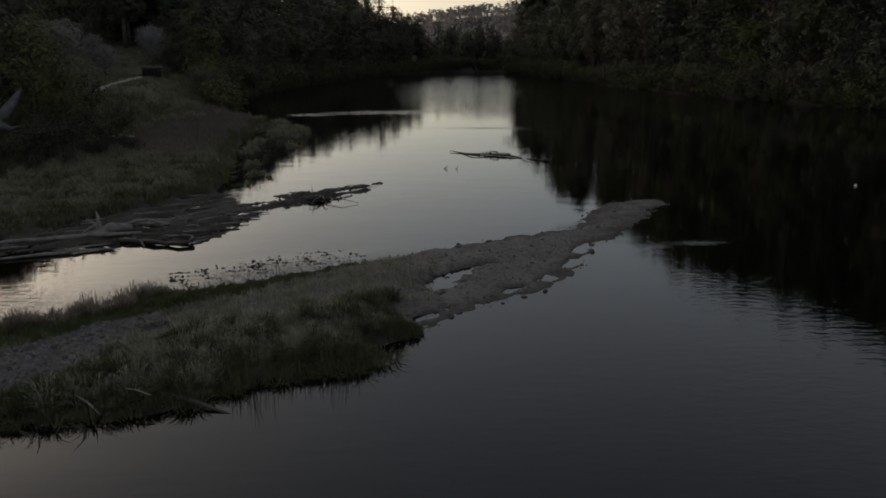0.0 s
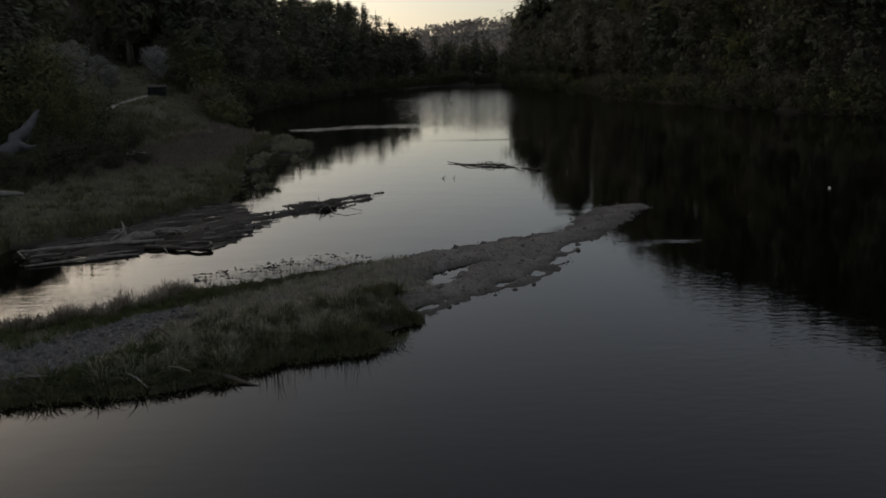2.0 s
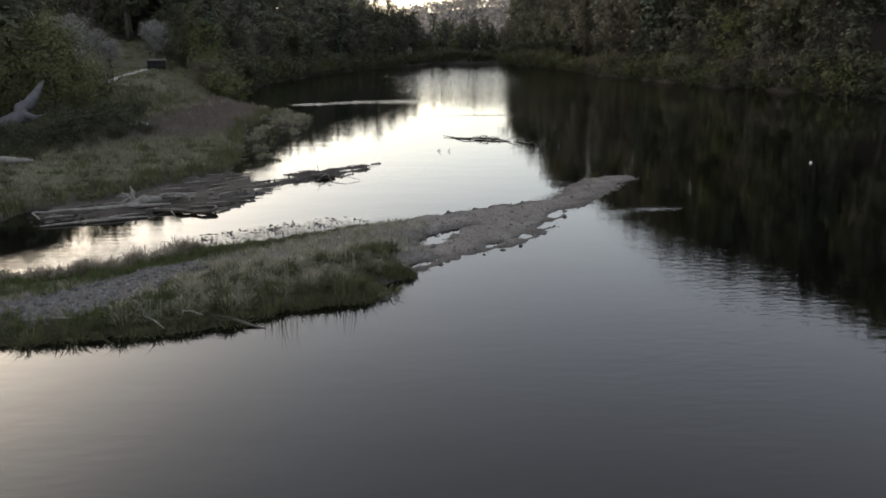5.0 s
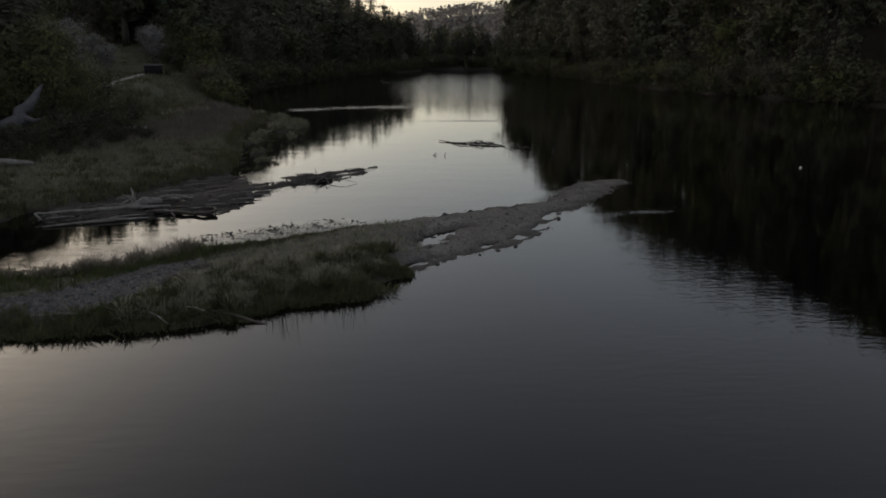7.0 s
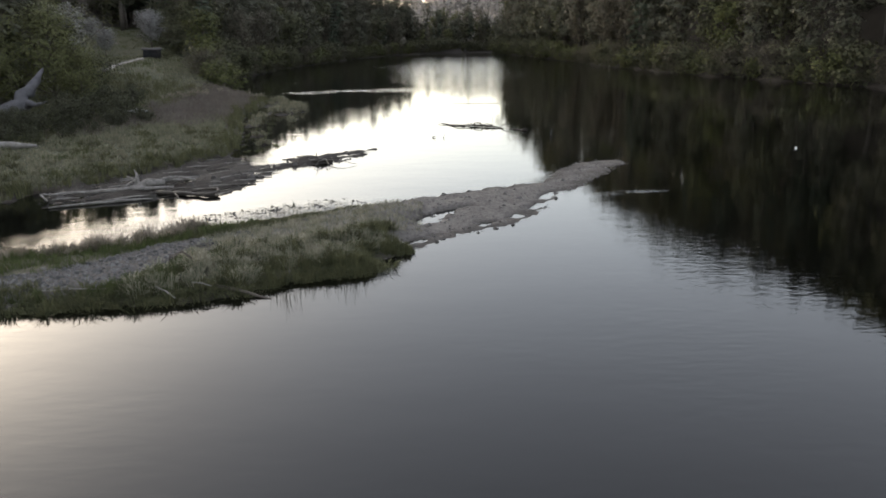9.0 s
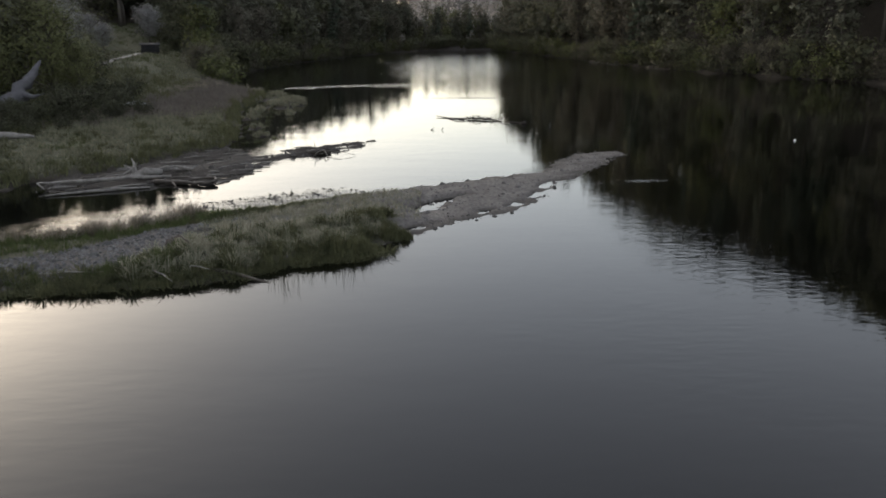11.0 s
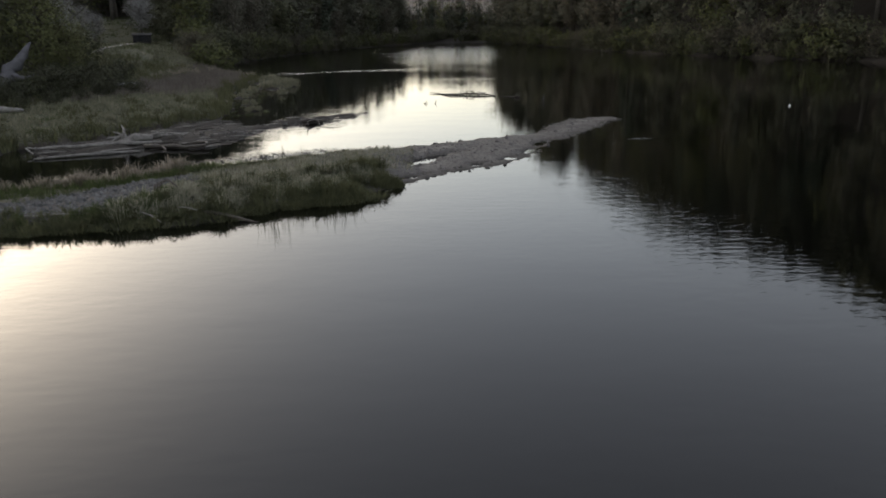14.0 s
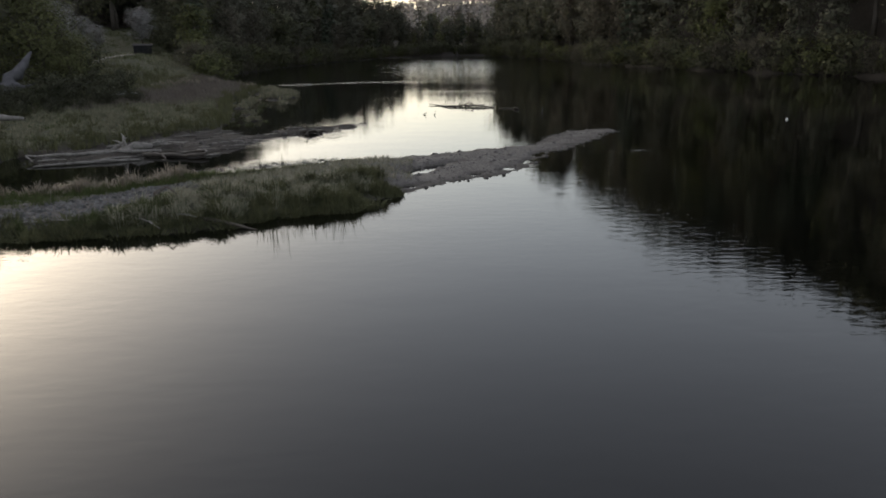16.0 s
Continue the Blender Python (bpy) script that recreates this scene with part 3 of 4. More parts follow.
for x, y, size in ((-29, 288, 1.05), (-26, 295, 1.1), (-23, 301, 1.05), (-20, 306, 1.1), (-17, 312, 1.05), (-14, 318, 1.0), (-10, 324, 1.02), (-6, 330, 0.98), (-25, 312, 1.15), (-16, 327, 1.05), (-9, 336, 1.0)):
    plant(("tall", "bare")[int(x) % 2], x, y, size, "trees of the west bank wood")
for i in range(34):
    p, side = along(SHORE_L[8:], (i + rng.random()) / 34)
    q = p + side * rng.uniform(1, 9)
    plant(WOODS[rng.integers(0, 7)], q.x, q.y, rng.uniform(0.5, 0.7), "back")
for i in range(60):
    x, y = rng.uniform(-25, 120), rng.uniform(352, 430)
    if signed(LEFT, np.array([x]), np.array([y]))[0] > 3:
        plant(WOODS[rng.integers(0, 7)], x, y, rng.uniform(0.62, 0.82), "back")
num = 0
while num < 90:
    x, y = rng.uniform(-170, -40), rng.uniform(40, 300)
    az = x / (y + 8)
    if az > -0.30 or (y < 185 and az > -0.50 and y > 62) or (y < 64 and x > -46):
        continue
    num += 1
    plant(WOODS[rng.integers(0, 7)], x, y, rng.uniform(0.75, 1.05), "trees on the west slope" if num < 36 else "back")

def crest(count, land, low, high, near, far, clear):
    """Tall back trees sized to reach the skyline fitted to the camera's view."""
    num = 0
    while num < count:
        w, d = radians(rng.uniform(low, high)), rng.uniform(near, far)
        x, y = d * math.sin(w), d * math.cos(w) - 8
        if signed(land, np.array([x]), np.array([y]))[0] < 6 or (clear and y < 185 and x / (y + 8) > -0.5):
            continue
        want = (skyline_top(x, y) - height(x, y)) / 24
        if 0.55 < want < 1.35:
            num += 1
            plant(("tall", "broad_dark", "fir", "tall")[num % 4], x, y, 1.5, "back")


crest(125, LEFT, -36, -9, 95, 335, True)
crest(95, LEFT, -36, -12, 95, 335, True)
crest(26, LEFT, -9.5, -4.2, 262, 345, True)
crest(44, LEFT, -12.0, -3.9, 400, 500, True)
crest(18, LEFT, -15, -8.5, 200, 335, True)
crest(105, RIGHT, 8.5, 44, 95, 330, False)
crest(80, RIGHT, 5.9, 11.5, 240, 345, False)
crest(32, RIGHT, 13, 23, 130, 330, False)
crest(40, RIGHT, 9, 42, 110, 240, False)
for x, y, size in ((69.2, 206, 1.1), (66, 196, 1.0), (-27.4, 291, 0.9), (-29.5, 296, 0.9)):
    plant("broad_dark", x, y, size, "trees of the east bank wood" if x > 0 else "trees of the west bank wood")
    plant("bush", x - 1.5, y + 3, 1.6, "bushes along the east bank" if x > 0 else "bushes along the west bank")
for i in range(95):
    y = rng.uniform(165, 300)
    x = -rng.uniform(0.3, 0.66) * (y + 8)
    if y < 200 and -0.46 < x / (y + 8) < -0.33:
        y = rng.uniform(205, 300)
    plant(("bush", "bush_spring", "bush_bare", "bush")[i % 4], x, y, rng.uniform(1.0, 1.9), "back")
for i in range(22):
    y = rng.uniform(150, 200)
    x = -rng.uniform(0.46, 0.6) * (y + 8) if i % 3 else -rng.uniform(0.31, 0.335) * (y + 8)
    plant(("bush", "bush_spring", "bush_bare")[i % 3], x, y, rng.uniform(0.7, 1.2), "bushes round the meadow")
for i in range(16):
    plant(("bush", "bush_bare")[i % 2], 6 + 2.6 * i + rng.uniform(-1, 1), 341 + 1.35 * i + rng.uniform(-3, 2), rng.uniform(0.8, 1.3), "bushes along the west bank")
for x, y, size in ((-34.5, 122, 1.0),):
    plant("bush_spring", x, y, size, "bushes round the meadow")

# the willow and the thicket on the low west bank
willow = build_tree("broad", 12.0, 11.0, 11000, 0.16, LEAF_WILLOW, 31, name="willow_tree", low=0.0, dense=2.2)
willow.matrix_basis = pose(-42.0, 80.0, height(-42.0, 80.0) - 0.1, 0, 0, 40)
tagged(willow, "yellow-green willow spreading over the low bank", "tree", "willows on the low bank")
for x, y, size in ((-46.5, 76, 0.75), (-38.5, 79, 0.6), (-51, 84, 0.9)):
    ob = copy_thing(willow, pose(x, y, height(x, y) - 0.1, 0, 0, 90 * size))
    ob.scale = (size, size, size)
    tagged(ob, "smaller willow bush beside the large willow")
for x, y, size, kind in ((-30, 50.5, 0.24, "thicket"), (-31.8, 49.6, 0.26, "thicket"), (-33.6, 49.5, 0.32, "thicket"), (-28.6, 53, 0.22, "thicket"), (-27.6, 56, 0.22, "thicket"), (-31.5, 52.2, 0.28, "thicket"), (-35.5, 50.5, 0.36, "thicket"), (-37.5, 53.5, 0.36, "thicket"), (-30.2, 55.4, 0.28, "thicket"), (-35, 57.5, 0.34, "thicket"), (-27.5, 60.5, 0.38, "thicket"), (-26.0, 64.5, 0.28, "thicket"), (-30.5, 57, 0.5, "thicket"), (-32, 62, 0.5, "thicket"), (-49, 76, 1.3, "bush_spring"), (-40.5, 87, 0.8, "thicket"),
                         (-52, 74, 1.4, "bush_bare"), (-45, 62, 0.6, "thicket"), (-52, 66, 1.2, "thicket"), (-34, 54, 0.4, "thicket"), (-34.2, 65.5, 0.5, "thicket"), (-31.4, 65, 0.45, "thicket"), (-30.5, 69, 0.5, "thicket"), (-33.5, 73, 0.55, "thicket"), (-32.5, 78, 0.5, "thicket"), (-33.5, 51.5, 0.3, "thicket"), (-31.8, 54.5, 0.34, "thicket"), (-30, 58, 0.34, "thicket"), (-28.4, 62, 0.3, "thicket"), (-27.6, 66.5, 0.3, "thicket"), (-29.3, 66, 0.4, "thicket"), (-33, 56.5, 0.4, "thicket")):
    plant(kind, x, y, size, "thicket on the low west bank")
for x, y, size, kind in ((-52, 82, 0.75, "broad_dark"), (-56, 90, 0.85, "broad_spring"), (-57, 72, 0.8, "tall"), (-64, 85, 0.95, "bare"), (-62, 66, 0.95, "broad_dark"), (-66, 58, 0.85, "tall")):
    plant(kind, x, y, size, "trees behind the willow")

# blossoming fruit trees above the meadow
blossom = build_tree("broad", 8.5, 6.0, 5200, 0.16, BLOSSOM, 41, name="blossom_tree", low=0.25, dense=1.2)
first = True
for x, y, size in ((-58.1, 160, 1.1), (-64.7, 151.5, 0.8), (-71, 149, 1.5), (-80, 158, 1.35), (-84, 150, 1.1), (-74, 168, 0.75)):
    m = pose(x, y, height(x, y) - 0.1, 0, 0, 50 * size)
    ob = blossom if first else copy_thing(blossom, m)
    ob.matrix_basis = m
    ob.scale = (size, size, size)
    first = False
    tagged(ob, "fruit tree in white spring blossom", "tree", "blossoming trees above the meadow")

# the trees further back, which merge into a wood
def back_woods(kind, spots):
    """Many trees of one kind as one mesh, their crowns thinned."""
    r = np.random.default_rng(len(spots))
    trunk, crown = kinds[kind].children[0].data, kinds[kind].children[1].data
    if not trunk.name.startswith("trunk"):
        trunk, crown = crown, trunk
    vs, sizes, idx, mats, base = [], [], [], [], 0
    for slot, me, share in ((0, trunk, 1.0), (1, crown, 0.27)):
        co = np.zeros(len(me.vertices) * 3)
        me.vertices.foreach_get("co", co)
        co = co.reshape(-1, 3)
        if slot:                                     # fewer, larger clumps of leaves
            k = 4 * LEAVES[kind]
            card = co[:k].reshape(-1, 4, 3)
            mid = card.mean(1, keepdims=True)
            co[:k] = (mid + (card - mid) * 1.6).reshape(-1, 3)
        tot = np.zeros(len(me.polygons), int)
        me.polygons.foreach_get("loop_total", tot)
        loops = np.zeros(len(me.loops), int)
        me.loops.foreach_get("vertex_index", loops)
        start = np.cumsum(tot) - tot
        for _, x, y, size, turn in spots:
            c, q = math.cos(radians(turn)), math.sin(radians(turn))
            w = np.stack([(co[:, 0] * c - co[:, 1] * q) * size + x, (co[:, 0] * q + co[:, 1] * c) * size + y, co[:, 2] * size + height(x, y) - 0.15], 1)
            keep = np.flatnonzero(r.random(len(tot)) < share)
            mask = np.zeros(len(tot), bool)
            mask[keep] = True
            vs.append(w)
            sizes.append(tot[mask])
            idx.append(loops[np.repeat(mask, tot)] + base)
            mats.append(np.full(int(mask.sum()), slot))
            base += len(co)
    v, t, i, m = np.concatenate(vs), np.concatenate(sizes), np.concatenate(idx), np.concatenate(mats)
    me = bpy.data.meshes.new("back_woods")
    me.vertices.add(len(v)), me.loops.add(len(i)), me.polygons.add(len(t))
    me.vertices.foreach_set("co", v.ravel().astype(np.float32))
    me.loops.foreach_set("vertex_index", i.astype(np.int32))
    me.polygons.foreach_set("loop_start", (np.cumsum(t) - t).astype(np.int32))
    me.materials.append(trunk.materials[0]), me.materials.append(crown.materials[0])
    me.polygons.foreach_set("material_index", m.astype(np.int32))
    me.update(calc_edges=True)
    me.validate()
    tagged(new("back_woods", me), LABELS[kind][0].replace("tree", "trees").replace("conifer standing", "conifers standing") + " further back", "woods", kind="stuff")


for kind in kinds:
    spots = [b for b in BACK if b[0] == kind]
    if spots:
        back_woods(kind, spots)

# the far wooded hill
r = np.random.default_rng(5)
cent = []
while len(cent) < 2600:
    x, y = r.uniform(-20, 420), r.uniform(470, 800)
    cent.append((x, y))
cx, cy = np.array(cent).T
cz = relief(cx, cy)[0]
keep = cz > 3
tops = np.stack([cx, cy, cz], 1)[keep]
cards = []
big = np.repeat(tops, 9, 0)
big[:, 2] += r.uniform(2.0, 9.5, len(big))
spread = np.stack([big[:, 0] + r.normal(0, 2.0, len(big)), big[:, 1] + r.normal(0, 2.0, len(big)), big[:, 2]], 1)
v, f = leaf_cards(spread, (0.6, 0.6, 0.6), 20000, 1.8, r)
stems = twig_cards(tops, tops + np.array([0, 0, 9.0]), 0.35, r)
tagged(new("far_woods", mesh_from("far_woods", *joined([(v, f), stems]), LEAF_FAR)), "bare woods on the far hill, coloured pale for haze", "woods", kind="stuff")


# ---- grass, reeds and stones ----
def blades(x, y, z, tall, width, mat, name, label, cat, r, lean=0.25, wind=(0.0, 0.0)):
    """Bent tapering blades, one mesh."""
    n = len(x)
    w = r.uniform(0, 6.283, n)
    ln = np.abs(r.normal(0, lean, n)) * tall
    dx, dy = np.cos(w) * ln + wind[0] * tall, np.sin(w) * ln + wind[1] * tall
    t = r.uniform(0, 6.283, n)
    ex, ey = np.cos(t) * width, np.sin(t) * width
    a = np.stack([x - ex, y - ey, z], 1)
    b = np.stack([x + ex, y + ey, z], 1)
    c = np.stack([x + dx * 0.35 - ex * 0.75, y + dy * 0.35 - ey * 0.75, z + tall * 0.6], 1)
    d = np.stack([x + dx * 0.35 + ex * 0.75, y + dy * 0.35 + ey * 0.75, z + tall * 0.6], 1)
    e = np.stack([x + dx, y + dy, z + tall], 1)
    v = np.stack([a, b, c, d, e], 1).reshape(-1, 3)
    k = np.arange(n) * 5
    faces = np.stack([k, k + 1, k + 3, k + 2], 1).tolist() + np.stack([k + 2, k + 3, k + 4], 1).tolist()
    return tagged(new(name, mesh_from(name, v, faces, mat)), label, cat, kind="stuff")


def line_distance(line, x, y):
    best = np.full(x.shape, 1e12)
    for (ax, ay), (bx, by) in zip(line, line[1:]):
        ex, ey = bx - ax, by - ay
        s = np.clip(((x - ax) * ex + (y - ay) * ey) / (ex * ex + ey * ey), 0, 1)
        best = np.minimum(best, (x - ax - s * ex) ** 2 + (y - ay - s * ey) ** 2)
    return np.sqrt(best)


SOUTH, NORTH = BAR[1:16], BAR[32:44]


def scatter(n, x0, x1, y0, y1, r, clump=0.0):
    """Points spread over a rectangle, drawn together into tussocks if clump is given."""
    if not clump:
        return r.uniform(x0, x1, n), r.uniform(y0, y1, n)
    m = max(1, n // 40)
    cx, cy = r.uniform(x0, x1, m), r.uniform(y0, y1, m)
    k = r.integers(0, m, n)
    return cx[k] + r.normal(0, clump, n), cy[k] + r.normal(0, clump, n)


def grow(name, label, mat, n, box, rule, tall, width, seed, clump=0.12, lean=0.25, cat="grass"):
    """n blades where the rule allows, in tussocks."""
    r = np.random.default_rng(seed)
    xs, ys, got = [], [], 0
    for _ in range(40):
        x, y = scatter(60000, *box, r, clump)
        ok = rule(x, y, None, r)
        xs.append(x[ok]), ys.append(y[ok])
        got += int(ok.sum())
        if got >= n:
            break
    x, y = np.concatenate(xs)[:n], np.concatenate(ys)[:n]
    z = relief(x, y)[0]
    h = r.uniform(tall[0], tall[1], len(x)) * (1 + 0.25 * wobble(x, y, 2.3, 8) + 0.42 * wobble(x, y, 0.6, 3))
    return blades(x, y, np.maximum(z - 0.02, -0.1), np.maximum(h, 0.08), width * r.uniform(0.6, 1.4, len(x)), mat, name, label, cat, r, lean)


def south(x, y):
    return line_distance(SOUTH, x, y)


def north(x, y):
    return line_distance(NORTH, x, y)


def on_bar(x, y, deep=0.0):
    return signed(BAR, x, y) > deep


def tussocks(name, label, mat, n, per, box, rule, tall, reach, width, seed, cat="grass"):
    """Rounded tufts whose blades fall outwards from each root."""
    r = np.random.default_rng(seed)
    cx, cy = r.uniform(box[0], box[1], n * 30), r.uniform(box[2], box[3], n * 30)
    ok = np.flatnonzero(rule(cx, cy, None, r))[:n]
    cx, cy = np.repeat(cx[ok], per), np.repeat(cy[ok], per)
    h0 = np.repeat(r.uniform(tall[0], tall[1], len(ok)) * (1 + 0.2 * wobble(cx[::per], cy[::per], 1.9, 8)), per)
    m = len(cx)
    w, d = r.uniform(0, 6.283, m), np.sqrt(r.random(m))
    out = h0 * reach
    x, y = cx + np.cos(w) * d * out * 0.45, cy + np.sin(w) * d * out * 0.45
    z = np.maximum(relief(x, y)[0] - 0.03, -0.1)
    h = np.maximum(h0 * (1 - 0.5 * d * d) * r.uniform(0.6, 1.1, m), 0.06)
    dx, dy = np.cos(w) * d * out * 0.9 + r.normal(0, 0.12, m) * h0, np.sin(w) * d * out * 0.9 + r.normal(0, 0.12, m) * h0
    t = r.uniform(0, 6.283, m)
    wd = width * r.uniform(0.6, 1.4, m)
    ex, ey = np.cos(t) * wd, np.sin(t) * wd
    v = np.stack([np.stack([x - ex, y - ey, z], 1), np.stack([x + ex, y + ey, z], 1), np.stack([x + dx * 0.3 - ex, y + dy * 0.3 - ey, z + h * 0.75], 1),
                  np.stack([x + dx * 0.3 + ex, y + dy * 0.3 + ey, z + h * 0.75], 1), np.stack([x + dx, y + dy, z + h * 0.92], 1)], 1).reshape(-1, 3)
    k = np.arange(m) * 5
    faces = np.stack([k, k + 1, k + 3, k + 2], 1).tolist() + np.stack([k + 2, k + 3, k + 4], 1).tolist()
    return tagged(new(name, mesh_from(name, v, faces, mat)), label, cat, kind="stuff")


BOX = (-34, 0.6, 15.5, 33)


def above(line, x, y):
    """How far north of a line a place lies."""
    return y - np.interp(x, *zip(*line))


tussocks("bar_grass", "tufts of pale dry grass on the gravel bar", GRASS_DRY, 620, 26, BOX,
         lambda x, y, z, r: on_bar(x, y, 0.1) & (x > -10.6) & (x < -1.7 + 0.4 * wobble(x, y, 1.7)) & (above(SODLINE, x, y) < 0.5 * wobble(x, y, 1.4)) & (south(x, y) > 0.6 + 0.3 * wobble(x, y, 1.5)) & (wobble(x, y, 1.4, 6) > -0.6), (0.24, 0.62), 0.85, 0.013, 51)
tussocks("sedge_tufts", "dark tufts of sedge among the dry grass", GRASS_DARK, 420, 26, BOX,
         lambda x, y, z, r: on_bar(x, y, 0.0) & (x > -10.8) & (x < -1.2) & (np.hypot(x + 1.6, y - 22.6) > 0.6) & (above(SODLINE, x, y) < -0.2) & (wobble(x, y, 1.5, 5) > 0.1), (0.26, 0.62), 0.9, 0.014, 151)
grow("short_dry_grass", "short bleached grass on the gravel bar", GRASS_DRY, 12000, BOX,
     lambda x, y, z, r: on_bar(x, y, 0.3) & (x > -9.6) & (x < 0.2) & (above(SODLINE, x, y) > -0.4) & (above(GREENLINE, x, y) < 0.1) & (r.random(len(x)) < 1.15 - (x + 9.6) / 10), (0.08, 0.24), 0.011, 52, 0.22, 0.5)
tussocks("edge_sedge", "dark sedge hanging over the water's edge", GRASS_DARK, 560, 26, BOX,
         lambda x, y, z, r: (x < -1.35) & (np.hypot(x + 1.6, y - 22.6) > 0.6) & (south(x, y) < 0.95 + 0.35 * wobble(x, y, 2.2)) & (signed(BAR, x, y) > -0.3), (0.24, 0.6), 1.05, 0.013, 53)
tussocks("overhanging_sedge", "ragged dark sedge drooping over the water", GRASS_DARK, 230, 30, BOX,
         lambda x, y, z, r: (x < -1.2) & (np.hypot(x + 1.6, y - 22.6) > 0.6) & (np.abs(signed(BAR, x, y) + 0.15) < 0.3) & (south(x, y) < 1.2) & (wobble(x, y, 1.3, 9) > -0.1), (0.34, 0.72), 1.25, 0.013, 153)
grow("green_grass", "fresh green grass on the gravel bar", GRASS_GREEN, 12000, BOX,
     lambda x, y, z, r: on_bar(x, y, 0.2) & (x < -8.9 + 0.8 * wobble(x, y, 2)) & (south(x, y) > 0.3) & (above(SODLINE, x, y) < 0.3 * wobble(x, y, 1.7)), (0.12, 0.36), 0.011, 54, 0.18, 0.35)
tussocks("north_reeds", "clumps of pale dry reeds along the channel", REED, 230, 40, BOX,
         lambda x, y, z, r: (signed(BAR, x, y) > -0.1) & (x < -10.4) & (north(x, y) < 1.7 + 0.5 * wobble(x, y, 2.7)) & (wobble(x, y, 1.9, 4) > -0.45), (0.4, 0.85), 0.5, 0.012, 55, "reeds")
tussocks("reed_plumes", "fluffy pale plumes of the reeds along the channel", PLUME, 240, 50, BOX,
         lambda x, y, z, r: (signed(BAR, x, y) > -0.1) & (x < -10.4 + 0.5 * wobble(x, y, 1.3)) & (north(x, y) < 1.5 + 0.4 * wobble(x, y, 2.7)) & (wobble(x, y, 1.9, 4) > -0.35), (0.45, 0.95), 0.55, 0.014, 155, "reeds")
grow("north_green", "fresh green growth along the channel", GRASS_GREEN, 15000, BOX,
     lambda x, y, z, r: on_bar(x, y, 0.1) & (x < -8.2 + wobble(x, y, 1.5)) & (above(GREENLINE, x, y) > 0.25 * wobble(x, y, 1.4)), (0.12, 0.36), 0.014, 56, 0.2, 0.4)
tussocks("north_sedge", "dark sedge tufts in the green strip", GRASS_DARK, 260, 22, BOX,
         lambda x, y, z, r: on_bar(x, y, 0.1) & (x < -8.8) & (above(GREENLINE, x, y) > 0.1) & (wobble(x, y, 1.6, 7) > 0.0), (0.25, 0.5), 0.9, 0.013, 157)
grow("channel_mat", "low brownish turf along the channel", GRASS_DARK, 15000, BOX,
     lambda x, y, z, r: on_bar(x, y, 0.05) & (x > -9.6) & (x < -2.6) & (above(GREENLINE, x, y) > 0.2 * wobble(x, y, 1.4)), (0.05, 0.17), 0.013, 156, 0.24, 0.5)
grow("tip_tussocks", "dark green tussocks at the end of the grass", GRASS_DARK, 4200, (-3.6, 0.2, 20.2, 26.2),
     lambda x, y, z, r: on_bar(x, y, -0.15) & ((((x + 0.8) / 0.7) ** 2 + ((y - 23.5) / 0.6) ** 2 + 0.4 * wobble(x, y, 1.2) < 1.0) | (((x + 2.4) / 0.9) ** 2 + ((y - 21.2) / 0.5) ** 2 + 0.3 * wobble(x, y, 1.1) < 1.0) | (((x + 2.2) / 0.8) ** 2 + ((y - 25.0) / 0.35) ** 2 + 0.4 * wobble(x, y, 0.9) < 1.0)), (0.22, 0.55), 0.012, 57, 0.12, 0.4)
grow("tall_stems", "thin dark reed stems at the waterline", GRASS_DARK, 220, (-5.8, -2.0, 18.2, 21.8),
     lambda x, y, z, r: (signed(BAR, x, y) > -0.5) & (south(x, y) < 0.6), (0.5, 1.4), 0.008, 58, 0.1, 0.16, "reeds")
grow("weed_stalks", "sparse dry weed stalks by the channel", GRASS_DARK, 60, (-8.6, -4.4, 27.5, 33),
     lambda x, y, z, r: (signed(BAR, x, y) > -0.1) & (north(x, y) < 0.7) & (wobble(x, y, 0.8, 2) > 0.1), (0.3, 0.9), 0.009, 59, 0.1, 0.4, "weeds")

LB = (-46, -12, 30, 102)
WAY = [(-45.5, 99), (-46.5, 107), (-48.3, 116), (-49.6, 124), (-50.6, 131), (-52.5, 137)]


def bank(x, y, a, b=99.0):
    d = signed(LEFT, x, y)
    return (d > a) & (d < b)


def islet(x, y):
    return np.any([((x - px) / a) ** 2 + ((y - py) / b) ** 2 < 0.9 for px, py, a, b, _ in ISLETS], axis=0)


BACKLINE = [(-60, 47), (-31, 50), (-27.2, 54), (-25.0, 59), (-21.4, 61), (-15, 62)]
tussocks("bank_grass", "lumpy olive-grey grass on the low shelf of the bank", GRASS_OLIVE, 2300, 18, LB,
         lambda x, y, z, r: bank(x, y, 0.9, 26) & (above(BACKLINE, x, y) < 2.0 * wobble(x, y, 5)) & (wobble(x, y, 3.1, 2) > -0.75), (0.28, 0.6), 1.0, 0.024, 61)
tussocks("dark_tussocks", "dark sedge tussocks on the low shelf of the bank", GRASS_DARK, 520, 22, LB,
         lambda x, y, z, r: bank(x, y, 0.5, 22) & (above(BACKLINE, x, y) < 3) & (wobble(x * 0.6, y, 3.4, 6) > 0.55), (0.35, 0.75), 0.95, 0.024, 161)
grow("pale_reeds", "low bed of flattened pale reeds", GRASS_OLIVE, 9000, (-36, -14, 46, 74),
     lambda x, y, z, r: bank(x, y, 1.5, 24) & (above(BACKLINE, x, y) > -2) & (above(BACKLINE, x, y) < 9 + 3 * wobble(x, y, 6)) & (x > -29.5 + wobble(x, y, 5)), (0.25, 0.5), 0.028, 160, 0.4, 0.55, "reeds")
